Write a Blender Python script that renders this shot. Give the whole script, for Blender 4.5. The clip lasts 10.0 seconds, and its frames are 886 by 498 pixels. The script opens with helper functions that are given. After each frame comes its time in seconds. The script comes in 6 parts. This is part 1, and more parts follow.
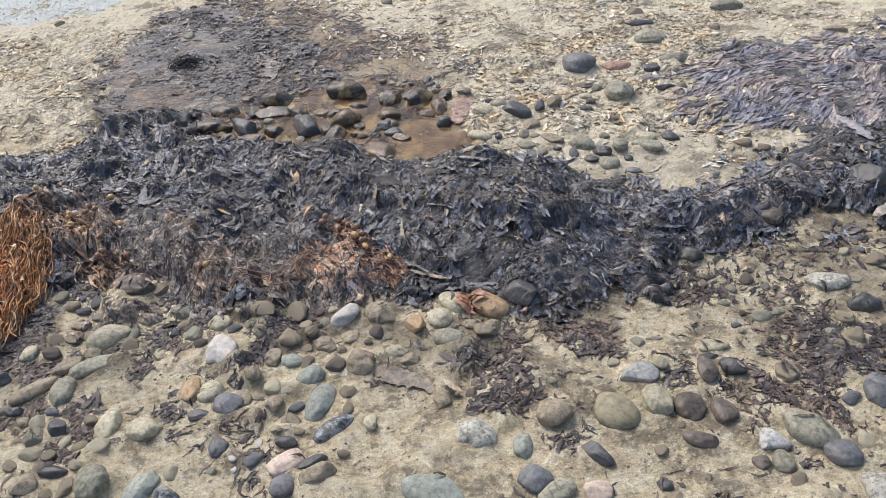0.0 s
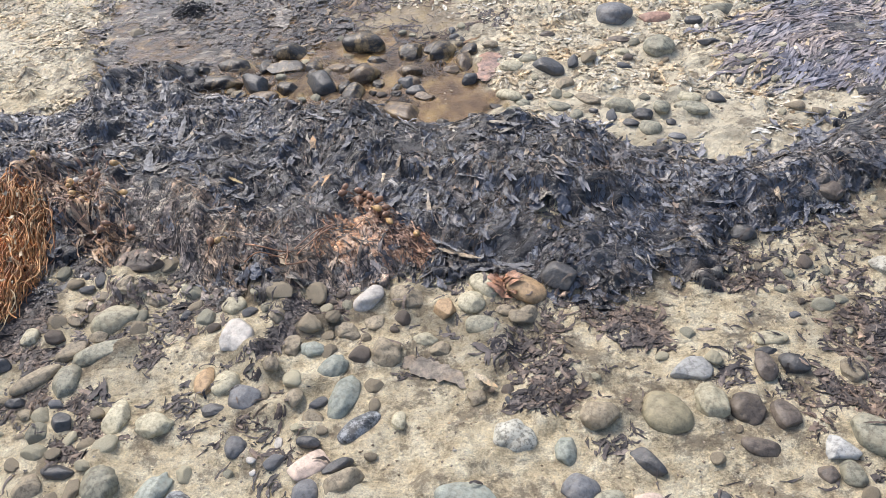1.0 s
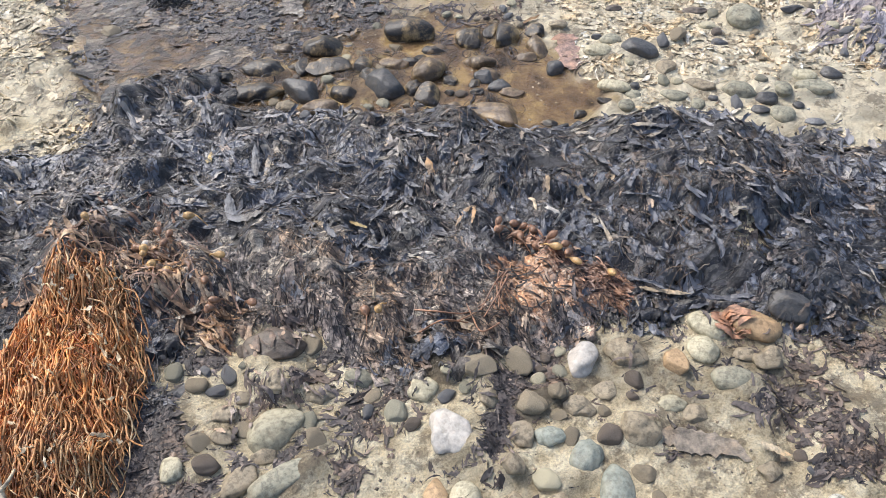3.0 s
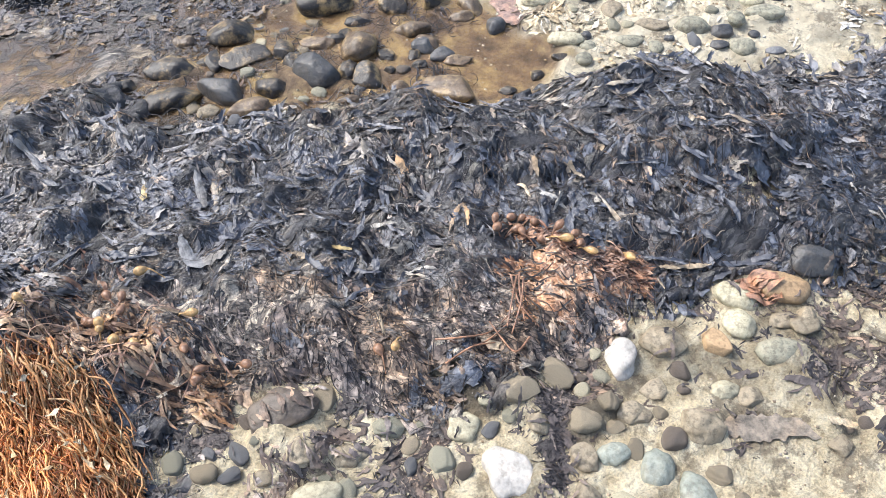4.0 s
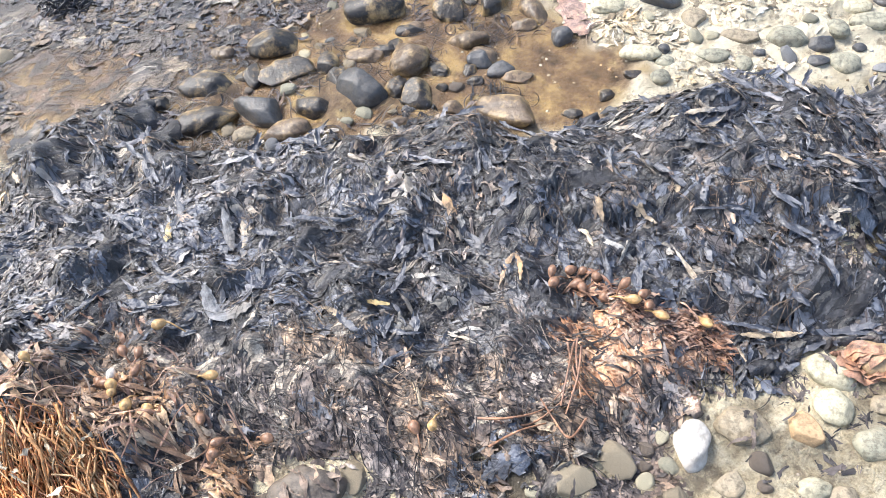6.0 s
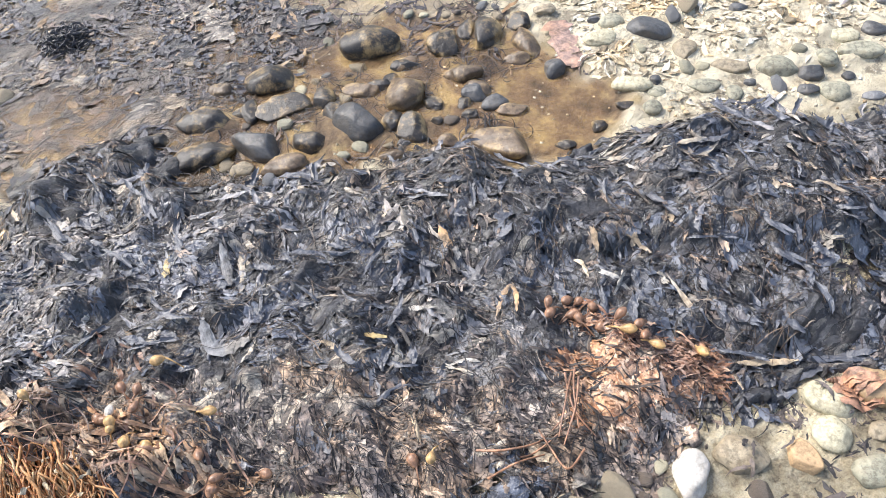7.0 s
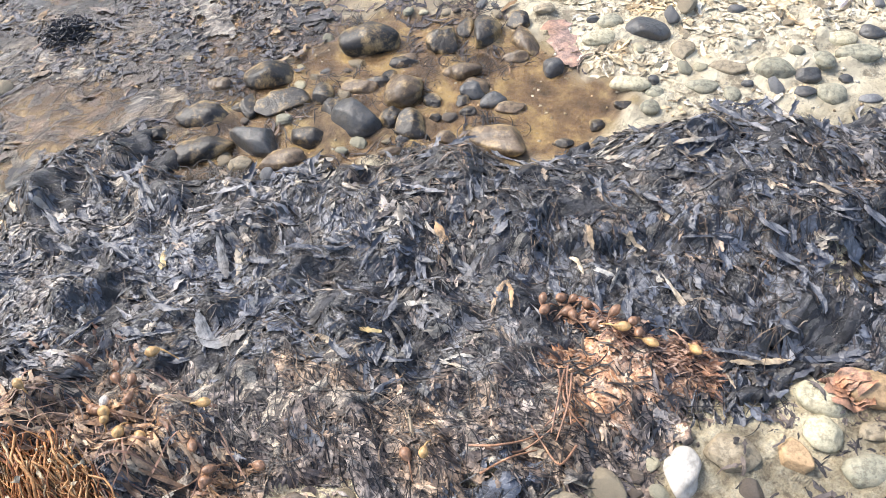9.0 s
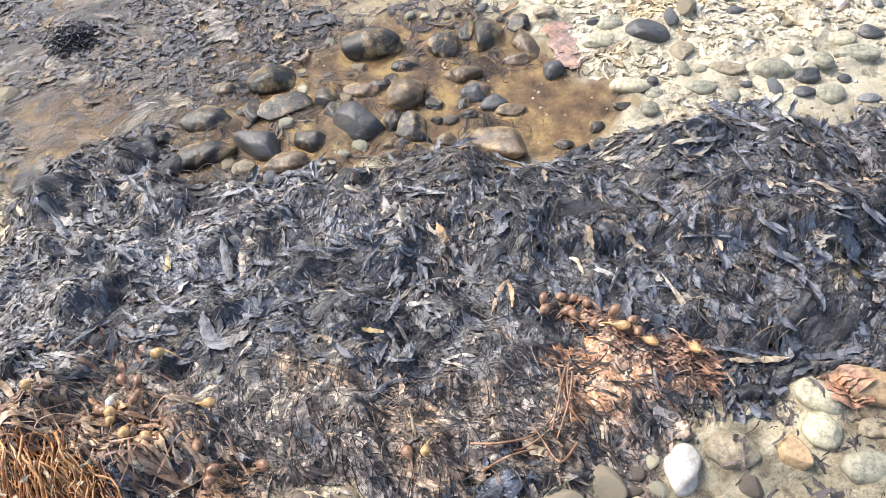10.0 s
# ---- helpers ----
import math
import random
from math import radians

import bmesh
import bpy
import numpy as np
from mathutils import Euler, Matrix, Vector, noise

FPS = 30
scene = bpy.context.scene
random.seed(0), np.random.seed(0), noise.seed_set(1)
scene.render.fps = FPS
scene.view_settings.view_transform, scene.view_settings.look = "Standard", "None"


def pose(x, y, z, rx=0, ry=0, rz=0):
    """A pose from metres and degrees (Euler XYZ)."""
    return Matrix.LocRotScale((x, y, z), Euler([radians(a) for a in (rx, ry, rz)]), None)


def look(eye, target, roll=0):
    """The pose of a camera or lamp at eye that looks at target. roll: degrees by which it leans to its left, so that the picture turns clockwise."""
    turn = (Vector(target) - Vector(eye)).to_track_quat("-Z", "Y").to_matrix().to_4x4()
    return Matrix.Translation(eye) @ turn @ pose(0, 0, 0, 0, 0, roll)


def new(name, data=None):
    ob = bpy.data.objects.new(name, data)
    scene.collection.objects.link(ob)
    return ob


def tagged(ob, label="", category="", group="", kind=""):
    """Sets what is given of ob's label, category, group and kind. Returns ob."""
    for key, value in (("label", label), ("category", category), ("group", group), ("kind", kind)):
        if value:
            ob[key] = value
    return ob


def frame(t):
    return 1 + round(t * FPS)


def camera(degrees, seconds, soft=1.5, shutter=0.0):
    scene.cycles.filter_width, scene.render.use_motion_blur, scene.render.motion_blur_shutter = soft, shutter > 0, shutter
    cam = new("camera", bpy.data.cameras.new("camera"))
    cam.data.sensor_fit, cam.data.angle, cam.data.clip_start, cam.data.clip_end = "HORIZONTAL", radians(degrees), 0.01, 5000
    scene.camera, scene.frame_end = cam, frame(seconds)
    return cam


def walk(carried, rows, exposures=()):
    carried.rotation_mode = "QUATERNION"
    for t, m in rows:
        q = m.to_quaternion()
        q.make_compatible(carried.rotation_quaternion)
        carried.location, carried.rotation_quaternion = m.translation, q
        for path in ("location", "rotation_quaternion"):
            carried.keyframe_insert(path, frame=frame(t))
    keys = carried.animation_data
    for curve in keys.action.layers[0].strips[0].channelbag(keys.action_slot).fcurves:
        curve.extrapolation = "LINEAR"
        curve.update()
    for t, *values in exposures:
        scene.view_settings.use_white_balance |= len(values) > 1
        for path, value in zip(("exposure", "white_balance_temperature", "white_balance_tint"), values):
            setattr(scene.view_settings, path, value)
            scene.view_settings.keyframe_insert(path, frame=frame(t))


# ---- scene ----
cam = camera(56.1, 10.0, soft=0.8)
PATH = [
    (0, (0.295, 0.03, 1.39), (0.381, 1.625, 0.186), -5.9),
    (0.5, (0.394, 0.138, 1.369), (0.566, 1.674, 0.099), -7.8),
    (1, (0.256, 0.226, 1.366), (0.307, 1.731, 0.05), -6.3),
    (1.5, (-0.033, 0.324, 1.393), (0.135, 1.843, 0.102), -3.4),
    (2, (-0.229, 0.436, 1.39), (0.045, 1.895, 0.05), -0.8),
    (2.5, (-0.36, 0.656, 1.343), (-0.12, 2.025, -0.096), -2.6),
    (2.7, (-0.375, 0.699, 1.35), (-0.094, 2.066, -0.083), -2.5),
    (3.8, (-0.582, 1.07, 1.347), (0.098, 2.163, -0.184), 0.1),
    (4, (-0.56, 1.124, 1.328), (0.075, 2.198, -0.235), -1.2),
    (4.5, (-0.481, 1.222, 1.322), (0.0, 2.369, -0.244), -3.5),
    (5, (-0.452, 1.268, 1.311), (-0.038, 2.433, -0.262), -4.2),
    (5.5, (-0.408, 1.301, 1.28), (0.017, 2.429, -0.316), -6.3),
    (5.7, (-0.41, 1.309, 1.279), (0.032, 2.412, -0.329), -6.2),
    (7, (-0.403, 1.304, 1.292), (0.084, 2.454, -0.27), -6.8),
    (7.5, (-0.403, 1.293, 1.287), (0.078, 2.464, -0.261), -6.3),
    (8, (-0.4, 1.284, 1.289), (0.035, 2.443, -0.282), -7.5),
    (8.5, (-0.401, 1.294, 1.288), (0.046, 2.436, -0.292), -7.7),
    (9, (-0.403, 1.293, 1.291), (0.087, 2.442, -0.271), -5.9),
    (9.5, (-0.404, 1.289, 1.29), (0.076, 2.438, -0.275), -6.2),
    (10, (-0.402, 1.277, 1.299), (0.08, 2.438, -0.256), -6.7),
]
walk(cam, [(t, look(eye, target, roll)) for t, eye, target, roll in PATH],
     [(0.0, -0.54, 6300, 11), (1.0, -0.25, 6350, 11), (2.0, -0.18, 6400, 10), (2.5, -0.28, 6400, 10), (4.0, 0.2, 6200, 9), (5.0, 0.5, 6200, 9), (5.5, 0.55, 6200, 9), (7.0, 0.33, 6350, 9), (10.0, 0.3, 6400, 9)])

# ---- light ----
SUN_ELEVATION, SUN_AZIMUTH = 52.0, -32.0
world = bpy.data.worlds.new("world")
scene.world = world
world.use_nodes = True
wn = world.node_tree
sky = wn.nodes.new("ShaderNodeTexSky")
sky.sky_type = "NISHITA"
sky.sun_disc = False
sky.sun_elevation = radians(SUN_ELEVATION)
sky.sun_rotation = radians(SUN_AZIMUTH)
sky.dust_density = 4.0
sky.air_density = 1.0
wn.links.new(sky.outputs[0], wn.nodes["Background"].inputs[0])
wn.nodes["Background"].inputs[1].default_value = 0.25
sun = new("sun", bpy.data.lights.new("sun", "SUN"))
sun.data.energy, sun.data.angle, sun.data.color = 3.3, radians(14), (1.0, 0.97, 0.93)
az, el = radians(SUN_AZIMUTH), radians(SUN_ELEVATION)
sun.matrix_world = look((8 * math.sin(az) * math.cos(el), 8 * math.cos(az) * math.cos(el), 8 * math.sin(el)), (0, 0, 0))

# ---- regions of the shore, in plan ----
MOUND = [(-2.2, 2.95), (-1.45, 2.81), (-1.22, 2.77), (-0.98, 2.7), (-0.82, 2.68), (-0.76, 2.83), (-0.56, 2.97), (-0.45, 2.89), (-0.44, 2.74),
         (-0.31, 2.64), (-0.12, 2.56), (-0.03, 2.5), (0.08, 2.52), (0.22, 2.44), (0.23, 2.35), (0.37, 2.31), (0.48, 2.32), (0.59, 2.29),
         (0.69, 2.25), (0.78, 2.2), (0.89, 2.1), (1.03, 1.99), (1.15, 1.95), (1.33, 1.98), (1.51, 2.1), (1.64, 2.2), (2.0, 2.1), (1.9, 1.9), (1.58, 1.72),
         (1.48, 1.8), (1.33, 1.78), (1.17, 1.71), (0.99, 1.67), (0.89, 1.55), (0.79, 1.59), (0.66, 1.52), (0.52, 1.56), (0.47, 1.66)]
MOUND += [(0.38, 1.67), (0.3, 1.68), (0.2, 1.71), (0.1, 1.69), (-0.05, 1.7), (-0.16, 1.7), (-0.3, 1.78), (-0.39, 1.95), (-0.59, 1.99), (-0.7, 1.87),
          (-0.76, 1.79), (-1.06, 1.95), (-1.28, 2.0), (-2.2, 2.1)]
FLAT = [(-0.76, 2.9), (-0.83, 3.1), (-0.86, 3.46), (-0.73, 3.72), (-0.66, 3.98), (-0.38, 3.9), (-0.14, 3.6), (0.02, 3.3), (0.08, 3.1), (-0.13, 2.95),
        (-0.35, 2.9), (-0.42, 2.78), (-0.7, 2.77)]
WET = [(-0.78, 2.88), (-0.87, 3.3), (-0.84, 3.6), (-0.65, 3.9), (-0.4, 3.75), (-0.11, 3.3), (0.12, 3.08), (0.34, 2.95), (0.52, 2.86), (0.54, 2.63), (0.57, 2.47), (0.54, 2.4),
       (0.46, 2.34), (0.36, 2.3), (0.22, 2.35), (0.0, 2.5), (-0.31, 2.6), (-0.43, 2.7)]
DAMP = [(-0.75, 3.4), (-0.45, 4.2), (-0.1, 4.2), (0.15, 3.7), (0.5, 3.4), (0.62, 2.95), (0.3, 2.9), (-0.3, 3.2)]
PUDDLE = [(-0.74, 3.19), (-0.6, 3.24), (-0.46, 3.14), (-0.42, 3.02), (-0.52, 2.95), (-0.7, 2.96)]  # open water at the foot of the heap
POOL = [(0.4, 2.67), (0.52, 2.57), (0.56, 2.45), (0.53, 2.4), (0.46, 2.35), (0.37, 2.34), (0.3, 2.4), (0.27, 2.54), (0.33, 2.62)]
GREY = [(1.33, 2.47), (1.48, 2.7), (1.65, 2.82), (1.89, 2.86), (1.92, 2.67), (2.18, 2.79), (2.29, 2.51), (2.01, 2.06), (1.82, 2.14),
        (1.64, 2.21), (1.55, 2.31), (1.42, 2.36)]
SPARSE = [(0.45, 1.6), (0.66, 1.55), (0.89, 1.6), (1.12, 1.47), (1.39, 1.45), (1.6, 1.35), (1.5, 1.15), (1.28, 1.18), (1.08, 1.2), (0.93, 1.3),
          (0.66, 1.28), (0.47, 1.27), (0.4, 1.42)]
ORANGE = [(-0.84, 2.17), (-0.75, 2.15), (-0.705, 2.05), (-0.69, 1.98), (-0.725, 1.84), (-0.765, 1.69), (-0.83, 1.6), (-0.917, 1.56), (-0.99, 1.6), (-1.035, 1.72),
          (-1.045, 1.87), (-0.98, 2.0), (-0.9, 2.1)]
CROWN = [(-0.92, 2.13), (-0.86, 2.24), (-0.8, 2.27), (-0.72, 2.22), (-0.66, 2.13), (-0.68, 2.06), (-0.76, 2.13), (-0.85, 2.11)]
REDLEFT = [(-1.4, 2.5), (-1.2, 2.5), (-1.05, 2.46), (-1.02, 2.33), (-1.02, 2.13), (-1.05, 1.97), (-1.3, 1.99)]
RED = [(0.04, 1.9), (0.12, 1.9), (0.17, 1.88), (0.2, 1.82), (0.28, 1.79), (0.26, 1.745), (0.18, 1.76), (0.15, 1.735), (0.07, 1.74), (0.02, 1.79), (0.02, 1.86)]
RIDGE = [(0.07, 2.0), (0.15, 1.96), (0.21, 1.87), (0.26, 1.82), (0.29, 1.77), (0.25, 1.73), (0.19, 1.78), (0.14, 1.87), (0.09, 1.95)]
BROWN = [(-0.82, 2.3), (-0.65, 2.26), (-0.5, 2.17), (-0.36, 2.11), (-0.19, 1.98), (0.0, 1.88), (0.05, 1.8), (0.18, 1.74), (0.03, 1.69),
         (-0.15, 1.75), (-0.29, 1.78), (-0.39, 1.89), (-0.58, 1.97), (-0.69, 2.06)]

HOLES = [(0.59, 1.79, 0.06), (-0.87, 2.63, 0.1), (-0.55, 2.52, 0.03), (1.2, 1.9, 0.03)]  # sand showing through the heap

rng = np.random.default_rng(7)
LATTICE = rng.random((256, 256))


def vnoise(x, y, size, shift=0):
    """Smooth value noise, 0 to 1, with features of that size in metres."""
    u, v = np.asarray(x) / size + 37.1 + shift * 11.3, np.asarray(y) / size + 91.7 + shift * 5.9
    i, j = np.floor(u).astype(int), np.floor(v).astype(int)
    f, g = u - i, v - j
    f, g = f * f * (3 - 2 * f), g * g * (3 - 2 * g)
    at = lambda a, b: LATTICE[a % 256, b % 256]
    return (at(i, j) * (1 - f) + at(i + 1, j) * f) * (1 - g) + (at(i, j + 1) * (1 - f) + at(i + 1, j + 1) * f) * g


def inside(region, x, y):
    """Signed distance to the edge of a region, positive within."""
    x, y = np.asarray(x, float), np.asarray(y, float)
    best, within = np.full(x.shape, 1e9), np.zeros(x.shape, bool)
    for (ax, ay), (bx, by) in zip(region, region[1:] + region[:1]):
        ex, ey = bx - ax, by - ay
        k = np.clip(((x - ax) * ex + (y - ay) * ey) / (ex * ex + ey * ey), 0, 1)
        best = np.minimum(best, np.hypot(x - ax - k * ex, y - ay - k * ey))
        cross = (ay > y) != (by > y)
        within ^= cross & (x < ex * (y - ay) / (ey if ey else 1e-9) + ax)
    return np.where(within, best, -best)


def ramp(v, low, high):
    k = np.clip((v - low) / (high - low), 0, 1)
    return k * k * (3 - 2 * k)


SWELLS = [(0.6, 2.02, 0.2, 0.055), (0.1, 2.38, 0.14, 0.03), (-0.45, 2.42, 0.2, 0.02), (1.2, 1.8, 0.2, 0.02), (-0.8, 2.2, 0.12, 0.05), (0.16, 1.95, 0.08, 0.015)]  # x, y, reach, rise
STEP = [(-2.0, 2.45), (-0.83, 2.38), (-0.49, 2.27), (-0.25, 2.25), (-0.03, 2.15), (0.19, 2.09), (0.29, 2.05), (0.44, 1.91), (0.6, 1.83), (2.0, 1.7)]  # foot of the upper layer


def shore(x, y):
    """Height of the shore: uneven sand, the long heap of weed, the sunken pool."""
    x, y = np.asarray(x, float), np.asarray(y, float)
    h = 0.022 * (vnoise(x, y, 0.45, 1) - 0.5) + 0.012 * (vnoise(x, y, 0.12, 2) - 0.5) + 0.006 * (vnoise(x, y, 0.03, 3) - 0.5)
    lumps = vnoise(x, y, 0.06, 21) * vnoise(x, y, 0.17, 22)
    h = h + (0.02 + 0.012 * ramp(0.35 - x, 0.0, 0.4)) * ramp(lumps, 0.25, 0.65) * ramp(y - 3.2, 0.3, -0.3)
    m = inside(MOUND, x, y)
    lip = y - np.interp(x, [p[0] for p in STEP], [p[1] for p in STEP]) + 0.06 * (vnoise(x, y, 0.1, 24) - 0.5)
    rise = 0.03 + 0.022 * ramp(lip, -0.015, 0.03) + 0.03 * (vnoise(x, y, 0.22, 4) - 0.5) + 0.04 * (vnoise(x, y, 0.085, 5) - 0.5) + 0.022 * (vnoise(x, y, 0.035, 25) - 0.5)
    for sx, sy, reach, up in SWELLS:
        rise = rise + up * np.exp(-((x - sx) ** 2 + (y - sy) ** 2) / reach ** 2)
    h = h + ramp(m, -0.03, 0.14) * rise
    h = h + 0.03 * ramp(inside(GREY, x, y), -0.05, 0.2) + 0.05 * ramp(inside(ORANGE, x, y), -0.03, 0.12)
    h = h - ramp(inside(WET, x, y), -0.05, 0.08) * (0.6 * h + 0.01) * (1 - 0.9 * ramp(m, 0.0, 0.06))
    h = h - ramp(inside(POOL, x, y), -0.06, 0.06) * (h + 0.012) * 0.9
    return h


HX, HY, HS = np.arange(-2.4, 2.9, 0.0085), np.arange(0.4, 5.4, 0.0085), 0.0085
TABLE = shore(*np.meshgrid(HX, HY))
DEPTH = inside(MOUND, *np.meshgrid(HX, HY))


def read(table, x, y):
    """A value between the points of a table."""
    u, v = np.clip((x - HX[0]) / HS, 0, len(HX) - 1.001), np.clip((y - HY[0]) / HS, 0, len(HY) - 1.001)
    i, j = u.astype(int), v.astype(int)
    f, g = u - i, v - j
    return (table[j, i] * (1 - f) + table[j, i + 1] * f) * (1 - g) + (table[j + 1, i] * (1 - f) + table[j + 1, i + 1] * f) * g


def height(x, y):
    """The height of the shore, read from a fine table near the heap."""
    x, y = np.atleast_1d(np.asarray(x, float)), np.atleast_1d(np.asarray(y, float))
    z = read(TABLE, x, y)
    far = (x < HX[0]) | (x > HX[-2]) | (y < HY[0]) | (y > HY[-2])
    z[far] = shore(x[far], y[far])
    return z


# ---- materials ----
def nodes_of(name):
    m = bpy.data.materials.new(name)
    m.use_nodes = True
    return m, m.node_tree.nodes, m.node_tree.links, m.node_tree.nodes["Principled BSDF"]


def ramp_node(n, stops, mode="LINEAR"):
    r = n.new("ShaderNodeValToRGB")
    r.color_ramp.interpolation = mode
    e = r.color_ramp.elements
    while len(e) < len(stops):
        e.new(0.5)
    for el_, (p, c) in zip(e, stops):
        el_.position, el_.color = p, (*c, 1)
    return r


def noise_node(n, l, scale, detail=6, coord="Object", rough=0.6):
    t = n.new("ShaderNodeTexCoord")
    x = n.new("ShaderNodeTexNoise")
    x.inputs["Scale"].default_value, x.inputs["Detail"].default_value, x.inputs["Roughness"].default_value = scale, detail, rough
    l.new(t.outputs[coord], x.inputs["Vector"])
    return x


def mix_node(n, l, fac, a, b, blend="MIX"):
    x = n.new("ShaderNodeMix")
    x.data_type, x.blend_type = "RGBA", blend
    for socket, v in ((x.inputs[0], fac), (x.inputs[6], a), (x.inputs[7], b)):
        if isinstance(v, (int, float)):
            socket.default_value = v
        elif isinstance(v, tuple):
            socket.default_value = (*v, 1)
        else:
            l.new(v, socket)
    return x.outputs[2]


def bump_node(n, l, bsdf, source, strength, distance):
    b = n.new("ShaderNodeBump")
    b.inputs["Strength"].default_value, b.inputs["Distance"].default_value = strength, distance
    l.new(source, b.inputs["Height"])
    l.new(b.outputs[0], bsdf.inputs["Normal"])


def weed_material(name, stops, roughness=0.35, tinge=0.8, specular=0.5):
    """Wet or dry weed: the colour varies from blade to blade and along each blade."""
    m, n, l, b = nodes_of(name)
    g = n.new("ShaderNodeNewGeometry")
    r = ramp_node(n, stops)
    l.new(g.outputs["Random Per Island"], r.inputs[0])
    x = noise_node(n, l, 55, 6, rough=0.7)
    dark = ramp_node(n, [(0.32, (0.18, 0.18, 0.19)), (0.5, (0.85, 0.85, 0.85)), (0.68, (1.6, 1.55, 1.5))])
    l.new(x.outputs[0], dark.inputs[0])
    patch = noise_node(n, l, 7, 4)
    warm = ramp_node(n, [(0.45, (0.92, 0.97, 1.1)), (0.62, (1.3, 1.1, 0.88))])
    l.new(patch.outputs[0], warm.inputs[0])
    c = mix_node(n, l, 1.0, r.outputs[0], dark.outputs[0], "MULTIPLY")
    l.new(mix_node(n, l, tinge, c, warm.outputs[0], "MULTIPLY"), b.inputs["Base Color"])
    rr = n.new("ShaderNodeMapRange")
    rr.inputs["To Min"].default_value, rr.inputs["To Max"].default_value = roughness - 0.12, roughness + 0.22
    l.new(x.outputs[0], rr.inputs[0])
    l.new(rr.outputs[0], b.inputs["Roughness"])
    b.inputs["Specular IOR Level"].default_value = specular
    # fine ribs along the blade and a crumpled skin
    uvn = n.new("ShaderNodeUVMap")
    uvn.uv_map = "along"
    sc = n.new("ShaderNodeMapping")
    sc.inputs["Scale"].default_value = (420, 28, 1)
    l.new(uvn.outputs[0], sc.inputs[0])
    ribs = n.new("ShaderNodeTexNoise")
    ribs.inputs["Scale"].default_value, ribs.inputs["Detail"].default_value = 1.0, 3
    l.new(sc.outputs[0], ribs.inputs["Vector"])
    y = noise_node(n, l, 130, 4)
    add = n.new("ShaderNodeMath")
    add.operation = "ADD"
    l.new(y.outputs[0], add.inputs[0])
    l.new(ribs.outputs[0], add.inputs[1])
    bump_node(n, l, b, add.outputs[0], 0.55, 0.003)
    return m


def kelp_material(name, stops, roughness=(0.2, 0.44), specular=0.9, veins=0.35):
    """Wet leathery kelp: one dark colour a blade with slight blotches, fine ribs, and a satin wet skin."""
    m, n, l, b = nodes_of(name)
    g = n.new("ShaderNodeNewGeometry")
    r = ramp_node(n, stops)
    l.new(g.outputs["Random Per Island"], r.inputs[0])
    x = noise_node(n, l, 38, 5, rough=0.65)
    blot = ramp_node(n, [(0.36, (0.55, 0.55, 0.57)), (0.55, (1, 1, 1)), (0.72, (1.35, 1.3, 1.22))])
    l.new(x.outputs[0], blot.inputs[0])
    patch = noise_node(n, l, 5, 4)
    warm = ramp_node(n, [(0.45, (0.93, 0.97, 1.07)), (0.6, (1.4, 1.24, 1.08))])
    l.new(patch.outputs[0], warm.inputs[0])
    c = mix_node(n, l, 1.0, r.outputs[0], blot.outputs[0], "MULTIPLY")
    l.new(mix_node(n, l, 0.9, c, warm.outputs[0], "MULTIPLY"), b.inputs["Base Color"])
    rr = n.new("ShaderNodeMapRange")
    rr.inputs["To Min"].default_value, rr.inputs["To Max"].default_value = roughness
    l.new(x.outputs[0], rr.inputs[0])
    l.new(rr.outputs[0], b.inputs["Roughness"])
    b.inputs["Specular IOR Level"].default_value = specular
    uvn = n.new("ShaderNodeUVMap")
    uvn.uv_map = "along"
    sc = n.new("ShaderNodeMapping")
    sc.inputs["Scale"].default_value = (500, 30, 1)
    l.new(uvn.outputs[0], sc.inputs[0])
    ribs = n.new("ShaderNodeTexNoise")
    ribs.inputs["Scale"].default_value, ribs.inputs["Detail"].default_value = 1.0, 2
    l.new(sc.outputs[0], ribs.inputs["Vector"])
    crumple = noise_node(n, l, 95, 4)
    add = n.new("ShaderNodeMath")
    add.operation = "MULTIPLY_ADD"
    add.inputs[1].default_value = veins
    l.new(ribs.outputs[0], add.inputs[0])
    l.new(crumple.outputs[0], add.inputs[2])
    bump_node(n, l, b, add.outputs[0], 0.75, 0.006)
    return m


